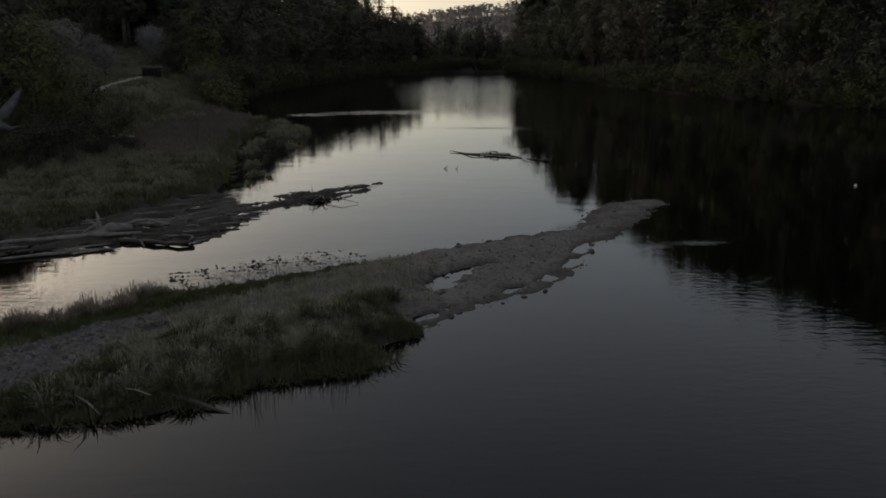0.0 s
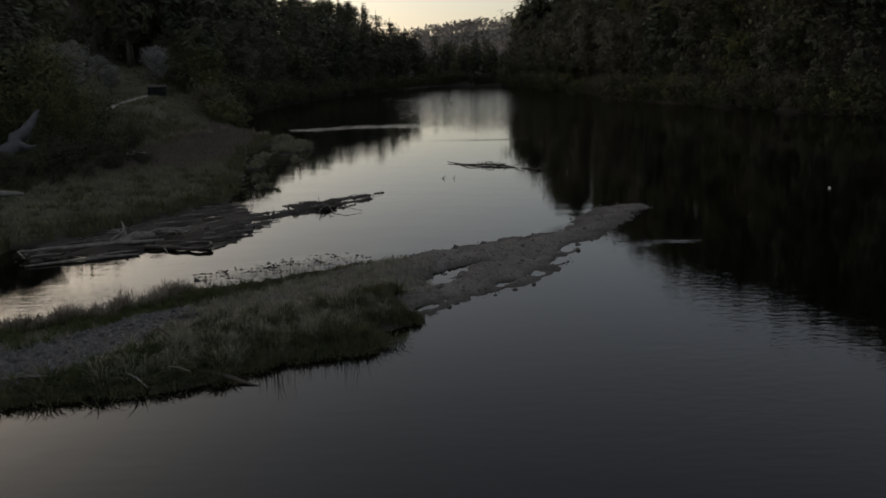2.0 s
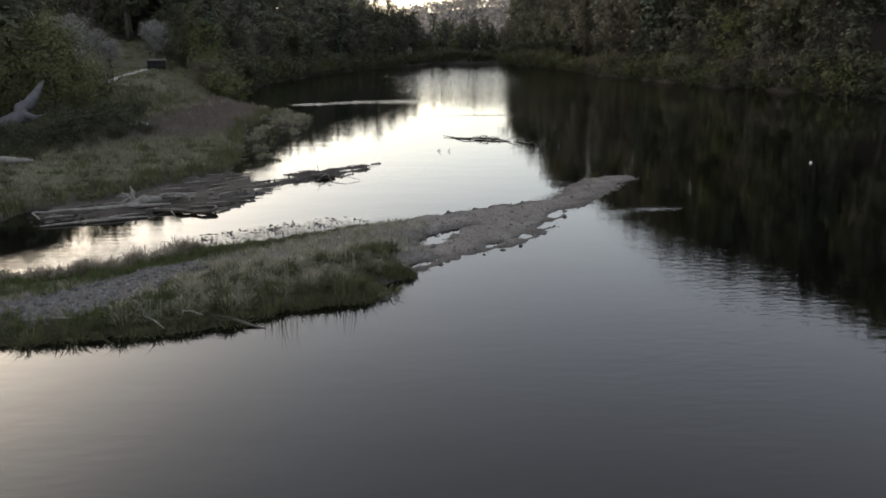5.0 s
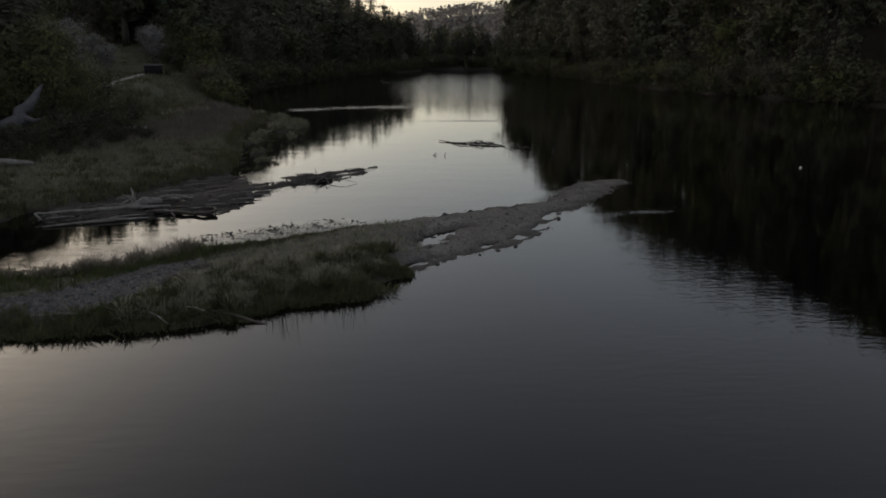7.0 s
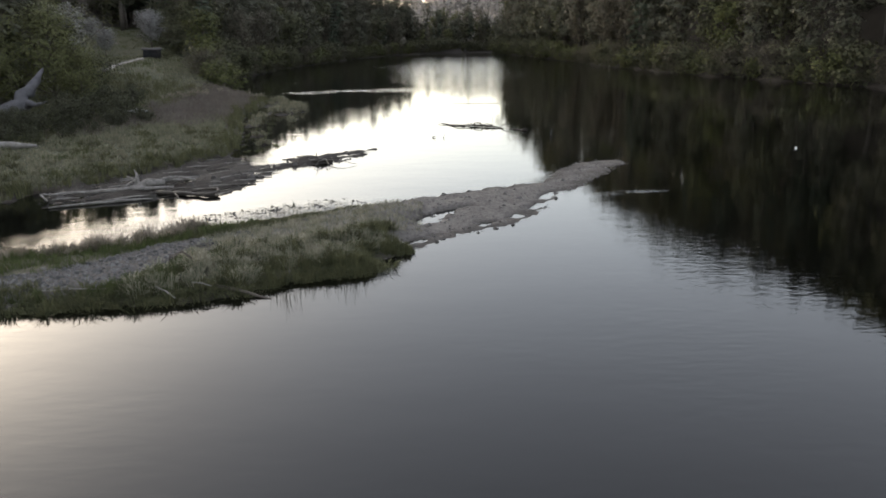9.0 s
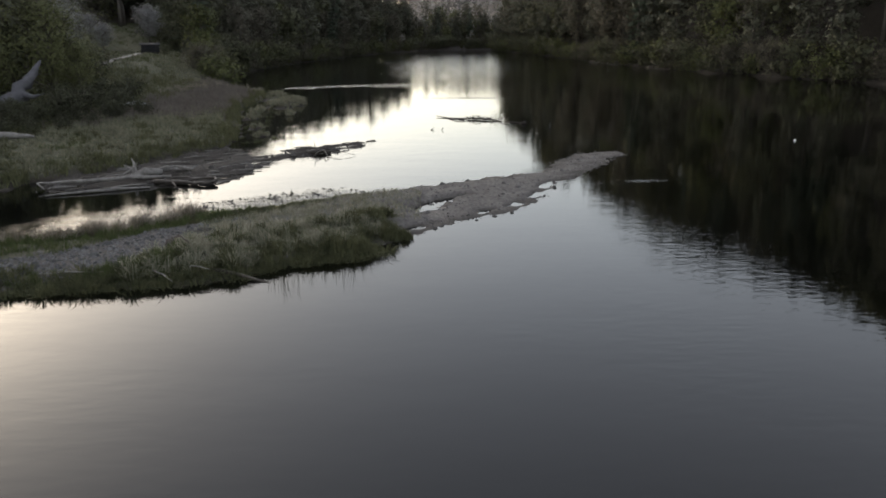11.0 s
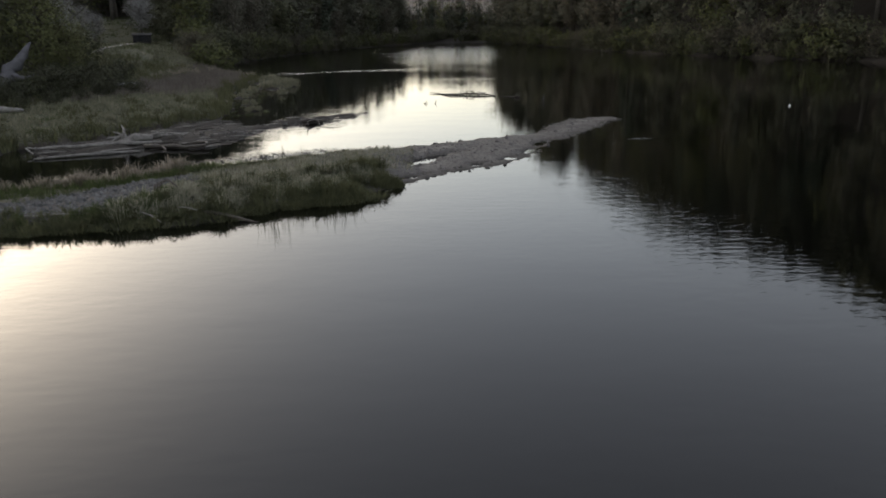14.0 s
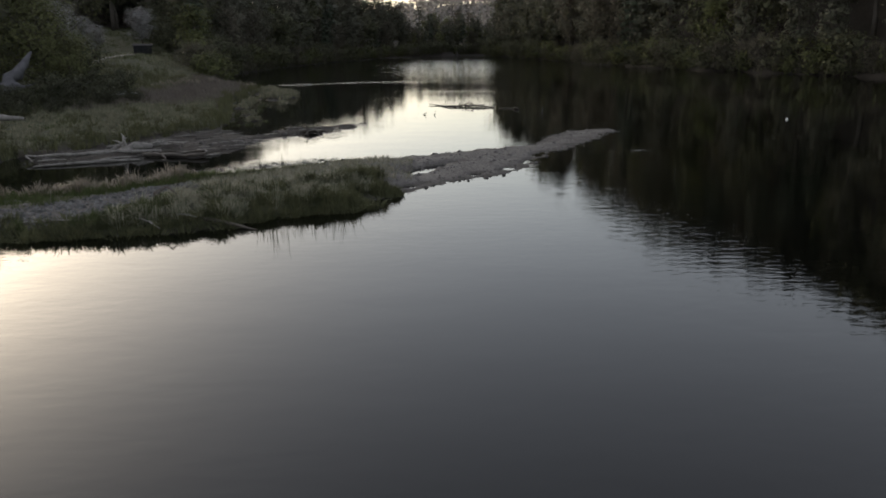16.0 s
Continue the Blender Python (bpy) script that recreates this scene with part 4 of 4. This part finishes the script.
grow("mauve_reeds", "low faded mauve reeds behind the pale bed", REED_MAUVE, 22000, (-36, -14, 54, 106),
     lambda x, y, z, r: bank(x, y, 1.2, 24) & (above(BACKLINE, x, y) > 3 + 2 * wobble(x, y, 7)) & (x > -31.5 + wobble(x, y, 5)), (0.3, 0.62), 0.03, 62, 0.45, 0.4, "reeds")
tussocks("plume_row", "pale feathery clumps at the back of the reed bed", PLUME, 34, 34, (-33, -21, 86, 104),
         lambda x, y, z, r: bank(x, y, 0.5, 30) & (line_distance([(-32, 88), (-30.2, 93.7), (-28.6, 98.5), (-25.9, 101), (-22.4, 98)], x, y) < 0.7), (0.6, 1.1), 0.8, 0.03, 162, "reeds")
grow("bank_sedge", "dark green sedge at the edge of the reed bed", GRASS_DARK, 22000, LB,
     lambda x, y, z, r: bank(x, y, -0.2, 1.6 + 0.6 * wobble(x, y, 3)) | ((x < -29.5) & (y > 49) & bank(x, y, 2, 24) & (r.random(len(x)) < 0.5)), (0.3, 0.75), 0.026, 63, 0.28, 0.35)
tussocks("islet_sedge", "rounded pale sedge on the marshy islets", GRASS_OLIVE, 170, 30, (-22, -12, 54, 102),
         lambda x, y, z, r: islet(x, y), (0.4, 0.75), 0.9, 0.03, 163)
tussocks("marsh_sedge", "dark sedge standing in the shallows", GRASS_DARK, 110, 20, (-22, -12, 52, 100),
         lambda x, y, z, r: (signed(LEFT, x, y) < 0.3) & (signed(LEFT, x, y) > -3.4) & (wobble(x * 1.4, y * 0.5, 2.3, 4) > 0.45), (0.25, 0.5), 1.0, 0.026, 164)
grow("bank_green", "green tussocks among the dry grass", GRASS_GREEN, 1500, (-34, -16, 34, 62),
     lambda x, y, z, r: bank(x, y, 1.0, 12) & (wobble(x, y, 6, 5) > 0.5), (0.2, 0.4), 0.024, 64, 0.3, 0.4)
grow("meadow_grass", "dry grass on the meadow mound", GRASS_OLIVE, 10000, (-58, -30, 84, 128),
     lambda x, y, z, r: bank(x, y, 0.8) & (x / (y + 8) < -0.285) & ((y < 100) | (x / (y + 8) > -0.335)) & (line_distance(WAY, x, y) > 1.3), (0.15, 0.45), 0.04, 65, 0.5, 0.4)
grow("meadow_slope", "short olive grass on the meadow slope", GRASS_OLIVE, 12000, (-62, -30, 84, 150),
     lambda x, y, z, r: bank(x, y, 1.5) & (x / (y + 8) < -0.27) & (x / (y + 8) > -0.5) & (line_distance(WAY, x, y) > 0.8), (0.15, 0.4), 0.045, 67, 0.5, 0.45)
grow("meadow_green", "green meadow grass round the shed", GRASS_GREEN, 14000, (-92, -36, 97, 200),
     lambda x, y, z, r: bank(x, y, 4) & (x / (y + 8) < -0.31) & (line_distance(WAY, x, y) > 1.3), (0.15, 0.4), 0.05, 66, 0.6, 0.4)


def stone_mesh(name, mat, seed, flat=0.6):
    """A rounded, slightly irregular stone of about one metre."""
    r = np.random.default_rng(seed)
    bm = bmesh.new()
    bmesh.ops.create_icosphere(bm, subdivisions=2, radius=0.5)
    k = r.normal(0, 1, (3, 3)) * 3
    for v in bm.verts:
        n = 1 + 0.13 * math.sin(k[0] @ v.co) + 0.1 * math.sin(k[1] @ v.co * 1.7 + 1)
        v.co = Vector((v.co.x * n, v.co.y * n * 0.8, v.co.z * n * flat))
    me = bpy.data.meshes.new(name)
    bm.to_mesh(me)
    bm.free()
    me.materials.append(mat)
    me.shade_smooth()
    return me


def pebble_field(name, label, n, box, rule, size, seed, mat=STONE):
    """Very many small stones as one mesh of low domes."""
    r = np.random.default_rng(seed)
    x, y = scatter(n, *box, r)
    z = relief(x, y)[0]
    ok = rule(x, y, z, r)
    x, y, z = x[ok], y[ok], z[ok]
    z = np.maximum(z, -0.012)
    m = len(x)
    s = np.exp(r.normal(math.log(size), 0.45, m))
    w, q = r.uniform(0, 6.283, m), r.uniform(0.55, 0.95, m)
    verts = []
    for k in range(6):
        a = w + k * 1.0472
        c, d = np.cos(k * 1.0472) * s, np.sin(k * 1.0472) * s * q
        verts.append(np.stack([x + c * np.cos(w) - d * np.sin(w), y + c * np.sin(w) + d * np.cos(w), z - 0.02], 1))
    for k in range(3):
        c, d = np.cos(k * 2.0944 + 0.5) * s * 0.55, np.sin(k * 2.0944 + 0.5) * s * q * 0.55
        verts.append(np.stack([x + c * np.cos(w) - d * np.sin(w), y + c * np.sin(w) + d * np.cos(w), z + s * r.uniform(0.35, 0.65, m)], 1))
    v = np.stack(verts, 1).reshape(-1, 3)
    k = np.arange(m) * 9
    fs = []
    for tri in ((0, 1, 6), (1, 2, 7, 6), (2, 3, 7), (3, 4, 8, 7), (4, 5, 8), (5, 0, 6, 8), (6, 7, 8)):
        fs += np.stack([k + t for t in tri], 1).tolist()
    return tagged(new(name, mesh_from(name, v, fs, mat)), label, "gravel", kind="stuff")


pebble_field("gravel", "grey river gravel of the bar", 15000, (-30, 16, 15, 49), lambda x, y, z, r: (signed(BAR, x, y) > -0.2) & (z > -0.06), 0.05, 71)
pebble_field("cobbles", "grey cobbles on the bar", 16000, (-19, -6, 16.5, 27),
             lambda x, y, z, r: on_bar(x, y, 0.5) & (above(SODLINE, x, y) > -0.3) & (above(GREENLINE, x, y) < 0.2) & (r.random(len(x)) < 1.15 - (x + 16) / 8.5), 0.055, 72, COBBLE)
pebble_field("shore_stones", "wet stones along the end of the bar", 1300, (-1, 16, 22, 49), lambda x, y, z, r: np.abs(signed(BAR, x, y)) < 0.4, 0.06, 73, ROCK)
# besides real stones, these imitate dark reflections on the ripples
pebble_field("shoal_stones", "dark stones in the shallow riffle, also standing in for dark reflections", 11000, (-11.5, -3, 28.5, 35), lambda x, y, z, r: (signed(BAR, x, y) < -0.3) & (signed(BAR, x, y) > -3.7) & (z < 0) & (wobble(x * 0.6, y * 1.5, 0.9, 4) > 0.2) & (r.random(len(x)) < 0.5 + 0.5 * wobble(x, y, 3, 2)), 0.045, 74, ROCK)
pebble_field("spit_gravel", "mud and gravel on the low spit", 2600, (-22, -3, 33, 55), lambda x, y, z, r: signed(SPIT, x, y) > -0.2, 0.07, 75, ROCK)

rocks = [stone_mesh("boulder", ROCK, 81), stone_mesh("boulder", ROCK, 82, 0.8), stone_mesh("boulder", STONE, 83)]
for k, (x, y, s) in enumerate(((3.83, 27.75, 0.3), (4.8, 28.5, 0.26), (-2.9, 31.9, 0.5), (2.9, 27.0, 0.2), (14.4, 36.7, 0.22), (-11.2, 41.2, 0.7),
                               (1.2, 25.9, 0.2), (-13.6, 40.6, 0.4))):
    ob = new("boulder", rocks[k % 2])
    ob.matrix_basis = pose(x, y, max(height(x, y), -0.05) + 0.12 * s, 0, 0, 67 * k) @ Matrix.Diagonal((s, s, s, 1))
    tagged(ob, "dark wet stone at the water's edge", "stone", "stones at the water's edge")
for k, (x, y, s) in enumerate(((65.0, 156.0, 1.5), (54.0, 198, 1.4), (52.6, 202, 1.0), (73.6, 136.5, 1.0))):
    ob = new("boulder", rocks[k % 3])
    ob.matrix_basis = pose(x, y, 0.25 * s, 0, 0, 40 * k) @ Matrix.Diagonal((s * 1.3, s, s, 1))
    tagged(ob, "grey boulder at the foot of the east bank", "stone", "boulders at the east bank")


# ---- driftwood ----
def rough_log(points, radii, seed, sides=8):
    """A crooked, uneven log."""
    r = np.random.default_rng(seed)
    fine, rad = [], []
    for (a, ra), (b, rb) in zip(zip(points, radii), zip(points[1:], radii[1:])):
        for s in (0, 0.33, 0.66):
            fine.append(Vector(a).lerp(Vector(b), s) + Vector(r.normal(0, 0.18 * ra, 3)))
            rad.append((ra + (rb - ra) * s) * r.uniform(0.88, 1.12))
    fine.append(Vector(points[-1]))
    rad.append(radii[-1])
    return tube(fine, rad, sides)


def driftwood(name, label, origin, pieces, mat=WOOD, group=""):
    """A stranded log: pieces are (part name, points, radii), from the origin."""
    root = new(name)
    root.matrix_basis = pose(*origin)
    for k, (nm, pts, rad) in enumerate(pieces):
        part(nm, rough_log(pts, rad, 100 + k + int(abs(origin[0] * 10))), mat, root)
    return tagged(root, label, "driftwood", group)


driftwood("drift_log", "long bleached log stranded along the spit", (-18.5, 36.6, 0.12),
          [("trunk", [(-3.3, -1.2, 0.1), (-1.2, -0.5, 0.14), (0.8, 0.3, 0.12), (3.2, 1.3, 0.06)], [0.07, 0.11, 0.13, 0.07]),
           ("branch", [(-3.2, -1.2, 0.1), (-3.4, -1.9, 0.25), (-2.7, -2.6, 0.05)], [0.08, 0.06, 0.04]),
           ("branch", [(0.5, 0.2, 0.2), (1.0, 0.9, 0.6), (1.3, 1.0, 0.9)], [0.07, 0.05, 0.02])], WOOD, "logs stranded on the spit")
driftwood("drift_log", "slender pale log lying half in the water", (-18.2, 33.9, 0.03),
          [("trunk", [(-2.4, -1.1, 0.04), (-0.6, -0.3, 0.07), (1.0, 0.5, 0.06), (2.6, 1.1, 0.03)], [0.05, 0.08, 0.09, 0.04]),
           ("branch", [(0.2, 0.1, 0.1), (1.2, 0.9, 0.18), (2.2, 1.7, 0.12)], [0.06, 0.05, 0.03])], WOOD, "logs stranded on the spit")
driftwood("root_plate", "upturned root plate of a stranded tree", (-17.4, 37.5, 0.15),
          [("stump", [(0, 0, 0), (0.6, 0.3, 0.3), (1.5, 0.7, 0.22)], [0.34, 0.28, 0.15])]
          + [("root", [(0.1, 0.05, 0.2), (-0.25 + 0.3 * math.cos(k * 1.05), 0.7 * math.sin(k * 1.05) * 0.6, 0.35 + 0.5 * math.sin(k * 1.05 + 0.6)), (-0.5 + 0.5 * math.cos(k * 1.3), 0.95 * math.sin(k * 1.05), 0.3 + 0.75 * math.sin(k * 1.05 + 0.6))],
              [0.12, 0.07, 0.02]) for k in range(6)], WOOD)
driftwood("drift_pile", "tangle of grey branches on the spit", (-16.0, 39.2, 0.1),
          [("branch", [(-1.4 + 0.25 * k, -0.5 + 0.16 * k, 0.1), (0.1 + 0.12 * k, 0.25 * math.sin(k), 0.35 + 0.1 * math.cos(k * 2)), (1.3 + 0.1 * k, 0.5 - 0.2 * k * math.cos(k), 0.1 + 0.05 * k)], [0.08, 0.07, 0.03]) for k in range(7)], WOOD)
loop = [(-3.2, 0.2, 0.12), (-2.0, 0.0, 0.12), (-0.8, -0.35, 0.12), (0.1, -0.55, 0.15), (0.62, -0.25, 0.22), (0.55, 0.3, 0.28), (0.05, 0.62, 0.26), (-0.7, 0.6, 0.18), (-1.2, 0.42, 0.1)]
driftwood("curled_log", "dark wet log with a curled loop of root", (-12.7, 36.2, 0.0),
          [("trunk", loop[:5], [0.12, 0.12, 0.11, 0.1, 0.09]), ("root", loop[4:], [0.09, 0.085, 0.08, 0.06, 0.03]),
           ("branch", [(-2.0, 0.0, 0.12), (-1.7, -0.55, 0.05), (-1.5, -0.9, 0.0)], [0.07, 0.05, 0.02]), ("branch", [(-2.6, 0.1, 0.15), (-2.0, 0.7, 0.25), (-1.3, 1.2, 0.2)], [0.08, 0.06, 0.03])], WETWOOD)
driftwood("snag", "dark stump with branches reaching into the water", (-7.3, 47.2, 0.05),
          [("stump", [(-1.1, 0.1, 0.0), (-0.2, 0.0, 0.14), (0.8, 0.2, 0.06)], [0.12, 0.2, 0.08]),
           ("branch", [(0.2, 0, 0.25), (-0.1, -1.2, 0.25), (-0.3, -2.2, 0.0)], [0.045, 0.03, 0.015]), ("branch", [(0.3, 0, 0.25), (0.5, -1.0, 0.3), (0.9, -2.0, 0.0)], [0.04, 0.03, 0.012]),
           ("branch", [(0.5, 0, 0.2), (1.6, -0.7, 0.25), (2.7, -0.9, 0.02)], [0.04, 0.025, 0.012]), ("branch", [(-0.3, 0, 0.3), (-0.5, 0.3, 0.9)], [0.035, 0.012])], WETWOOD)
driftwood("floating_branch", "dark branch adrift beside the spit", (-11.6, 38.9, 0.02),
          [("trunk", [(-0.9, -0.3, 0.0), (0.0, 0.05, 0.04), (1.1, 0.45, 0.0)], [0.05, 0.08, 0.03])], WETWOOD)
r = np.random.default_rng(97)
num = 0
while num < 46:
    x, y = r.uniform(-21, -4), r.uniform(34, 49)
    if signed(SPIT, np.array([x]), np.array([y]))[0] < 0.05:
        continue
    num += 1
    ln, w = r.uniform(0.25, 1.0), radians(r.normal(28, 14))
    c, q = math.cos(w) * ln, math.sin(w) * ln
    th = r.uniform(0.03, 0.06)
    driftwood("drift_stick", "short washed-up stick lying on the muddy spit", (x, y, max(height(x, y), 0.0) + 0.03), [("trunk", [(-c, -q, 0.02), (0.0, r.normal(0, 0.05), 0.03), (c, q, 0.02)], [0.7 * th, th, 0.5 * th])], (WOOD, WETWOOD, WOOD, WETWOOD, WOOD)[num % 5], "sticks washed up on the spit")
r = np.random.default_rng(91)
heap = [("trunk", [(-2.0, 1.2, 0.03), (0.2, -0.1, 0.14), (1.6, -0.9, 0.12), (2.6, -1.7, 0.02)], [0.04, 0.1, 0.09, 0.04]),
        ("branch", [(2.9, -2.1, 0.0), (3.8, -2.9, 0.06), (4.7, -3.6, 0.02)], [0.03, 0.06, 0.05]), ("stump", [(4.2, -3.3, 0.02), (4.5, -3.5, 0.12), (4.8, -3.7, 0.1)], [0.06, 0.12, 0.04]),
        ("branch", [(-4.0, 2.5, 0.12), (-2.6, 1.2, 0.03), (-1.2, 0.2, 0.1)], [0.03, 0.07, 0.06]), ("branch", [(-2.9, 1.4, 0.05), (-1.9, -0.6, 0.12), (-0.6, -0.9, 0.06)], [0.05, 0.06, 0.04])]
for k in range(16):
    a = r.uniform(-1.9, 2.2)
    b = a + r.uniform(-1.5, 1.5)
    heap.append(("stick", [(a, -0.5 * a + r.normal(0, 0.4), r.uniform(0, 0.1)), ((a + b) / 2, -0.25 * (a + b) + r.normal(0, 0.35), r.uniform(0.14, 0.36)), (b, -0.5 * b + r.normal(0, 0.5), r.uniform(0.02, 0.5))], [0.03, 0.04, 0.015]))
driftwood("drift_raft", "raft of dark driftwood stranded in midstream", (5.9, 69.0, 0.0), heap, WETWOOD)
driftwood("snag", "forked twigs sticking out of the river", (1.75, 60.8, 0.0),
          [("twig", [(-0.75, 0.1, -0.1), (-0.5, 0.1, 0.06), (-0.3, 0.05, 0.3)], [0.03, 0.03, 0.012]), ("twig", [(-0.5, 0.1, 0.05), (-0.25, 0.0, 0.1)], [0.025, 0.015]),
           ("twig", [(0.35, 0, -0.1), (0.5, 0, 0.12), (0.55, 0.1, 0.32)], [0.03, 0.03, 0.01])], WETWOOD)
driftwood("stake", "pale bare stake standing in the river", (12.4, 62.1, 0.0), [("pole", [(0, 0, -0.5), (0.03, 0, 0.3), (0.1, 0, 0.55)], [0.05, 0.045, 0.03])], GREYWOOD)
driftwood("drift_log", "grey log at the front edge of the bar", (-6.9, 18.45, 0.08), [("trunk", [(-2.5, 0.75, 0.26), (-1.2, 0.4, 0.2), (0.2, 0.0, 0.1), (1.5, -0.5, -0.1)], [0.06, 0.085, 0.075, 0.035])], BARK, "logs on the gravel bar")
driftwood("drift_log", "short pale stick at the front edge of the bar", (-9.2, 17.9, 0.3), [("trunk", [(-0.5, 0.35, 0.12), (0.0, 0.0, 0.06), (0.45, -0.35, -0.1)], [0.025, 0.03, 0.018])], WOOD, "logs on the gravel bar")
driftwood("drift_log", "short pale stick lying in the sedge", (-8.0, 18.3, 0.4), [("trunk", [(-0.4, 0.2, 0.1), (0.0, 0.0, 0.12), (0.4, -0.12, 0.05)], [0.022, 0.026, 0.015])], WOOD, "logs on the gravel bar")
driftwood("drift_log", "thin pale pole lying in the green grass", (-12.6, 17.9, 0.38), [("trunk", [(-1.3, -0.1, 0.05), (0.0, 0.0, 0.08), (1.4, 0.15, 0.05)], [0.03, 0.035, 0.025])], WOOD, "logs on the gravel bar")
arch = new("dead_shrub")
arch.matrix_basis = pose(-9.3, 20.1, height(-9.3, 20.1)) @ Matrix.Diagonal((0.9, 0.9, 0.72, 1))
for k in range(7):
    w = 0.9 * k
    part("stem", tube([(0.45 * math.cos(w) * 0.5 - 0.4, 0.2 * math.sin(w), 0), (-0.35 + 0.1 * math.cos(w), 0.1 * math.sin(w), 0.6 + 0.03 * k), (0.1, 0.05 * math.cos(w), 0.95 + 0.05 * math.sin(w)), (0.45, 0.1 * math.sin(w * 2), 0.6), (0.55 + 0.05 * k / 7, 0.15 * math.cos(w), 0.15)], [0.014, 0.013, 0.012, 0.01, 0.006], 5), TWIG, arch)
tagged(arch, "dead brown shrub bent over into an arch", "shrub")
FX, FY = -38.7, 69.0
driftwood("fallen_tree", "broken bleached tree leaning out of the thicket", (FX, FY, height(FX, FY) - 0.3),
          [("trunk", [(-4.2, -4.2, -0.7), (-2.9, -2.0, 0.2), (-1.5, 0.0, 1.5), (-0.6, 1.2, 3.0), (0.0, 2.4, 4.7)], [0.4, 0.7, 0.85, 0.5, 0.1]),
           ("limb", [(-1.0, 0.0, 1.4), (0.4, -0.8, 1.3), (1.8, -1.5, 1.7)], [0.42, 0.2, 0.05])], GREYWOOD)
driftwood("drift_log", "broad bleached log on the low bank", (-31.0, 47.5, height(-31.0, 47.5) + 0.2), [("trunk", [(-3.0, -1.2, 0.15), (-0.8, -0.3, 0.2), (1.0, 0.3, 0.18), (2.3, 0.9, 0.05)], [0.28, 0.32, 0.26, 0.1])], WOOD)

driftwood("drift_log", "bleached log lying in the reed bed", (-28.8, 69.0, height(-28.8, 69.0) + 0.75), [("trunk", [(-1.2, -0.2, 0.0), (0.0, 0.0, 0.08), (1.1, 0.3, 0.0)], [0.12, 0.17, 0.07])], PALEWOOD)

# ---- shed, path and buoy ----
def box_mesh(lo, hi, bevel=0.02):
    bm = bmesh.new()
    bmesh.ops.create_cube(bm, size=1)
    for v in bm.verts:
        v.co = Vector([lo[i] + (v.co[i] + 0.5) * (hi[i] - lo[i]) for i in range(3)])
    if bevel:
        bmesh.ops.bevel(bm, geom=bm.edges[:], offset=bevel, segments=1, affect="EDGES")
    out = [v.co.copy() for v in bm.verts], [[v.index for v in f.verts] for f in bm.faces]
    bm.free()
    return out


shed = new("shed")
shed.matrix_basis = pose(-51.0, 139.0, height(-51.0, 139.0), 0, 0, 18) @ Matrix.Diagonal((0.8, 0.8, 0.85, 1))
for k in range(12):
    x = -2.0 + k * 0.335
    part("board", box_mesh((x, -1.5, 0), (x + 0.315, -1.45 - 0.012 * (k % 2), 1.75), 0.006), BOARD, shed)
for nm, lo, hi in (("wall", (-2.0, -1.44, 0), (2.0, -1.34, 1.75)), ("wall", (-2.0, 1.3, 0), (2.0, 1.4, 2.2)), ("wall", (-2.02, -1.44, 0), (-1.92, 1.4, 1.75)), ("wall", (1.92, -1.44, 0), (2.02, 1.4, 1.75))):
    part(nm, box_mesh(lo, hi), BOARD, shed)
rv, rf = box_mesh((-2.3, -1.8, 0), (2.3, 1.75, 0.08))
part("roof", ([Vector((v.x, v.y, v.z + 1.78 + 0.13 * (v.y + 1.8))) for v in rv], rf), ROOFING, shed, "grey sheet roof")
tagged(shed, "small dark boarded shed with a lean-to roof", "shed")
plant("bush", -48.2, 138.2, 0.32, "bushes round the meadow")

pv, pf = [], []
for i in range(41):
    p, side = along(WAY, i / 40)
    for k in (-1, -0.33, 0.33, 1):
        q = p + side * k * (0.5 + 0.15 * math.sin(i * 0.9))
        pv.append((q.x, q.y, height(q.x, q.y) + 0.05))
    if i:
        pf += [(4 * i - 4 + k, 4 * i - 3 + k, 4 * i + 1 + k, 4 * i + k) for k in range(3)]
tagged(new("path", mesh_from("path", pv, pf, SAND)), "pale trodden path across the meadow", "path", kind="structure")

buoy = new("buoy")
buoy.matrix_basis = pose(31.6, 53.2, 0.0) @ Matrix.Diagonal((0.62, 0.62, 0.65, 1))
prof = [(0.02, -0.15), (0.12, -0.1), (0.17, 0.03), (0.15, 0.14), (0.08, 0.22), (0.04, 0.24), (0.035, 0.3), (0.01, 0.31)]
bv = [(rr * math.cos(k * 0.5236), rr * math.sin(k * 0.5236), z) for rr, z in prof for k in range(12)]
bf = [(i * 12 + k, i * 12 + (k + 1) % 12, i * 12 + 12 + (k + 1) % 12, i * 12 + 12 + k) for i in range(len(prof) - 1) for k in range(12)]
part("float", (bv, bf), simple("white_plastic", (0.6, 0.6, 0.58), (0.8, 0.8, 0.79), 4.0, 0.4, 0), buoy)
part("cap", tube([(0.01, 0.02, 0.2), (0.0, 0.03, 0.3), (0.03, 0.05, 0.36)], [0.07, 0.075, 0.03], 8), ROCK, buoy, "dark cap")
tagged(buoy, "small white buoy floating on the dark water", "buoy")
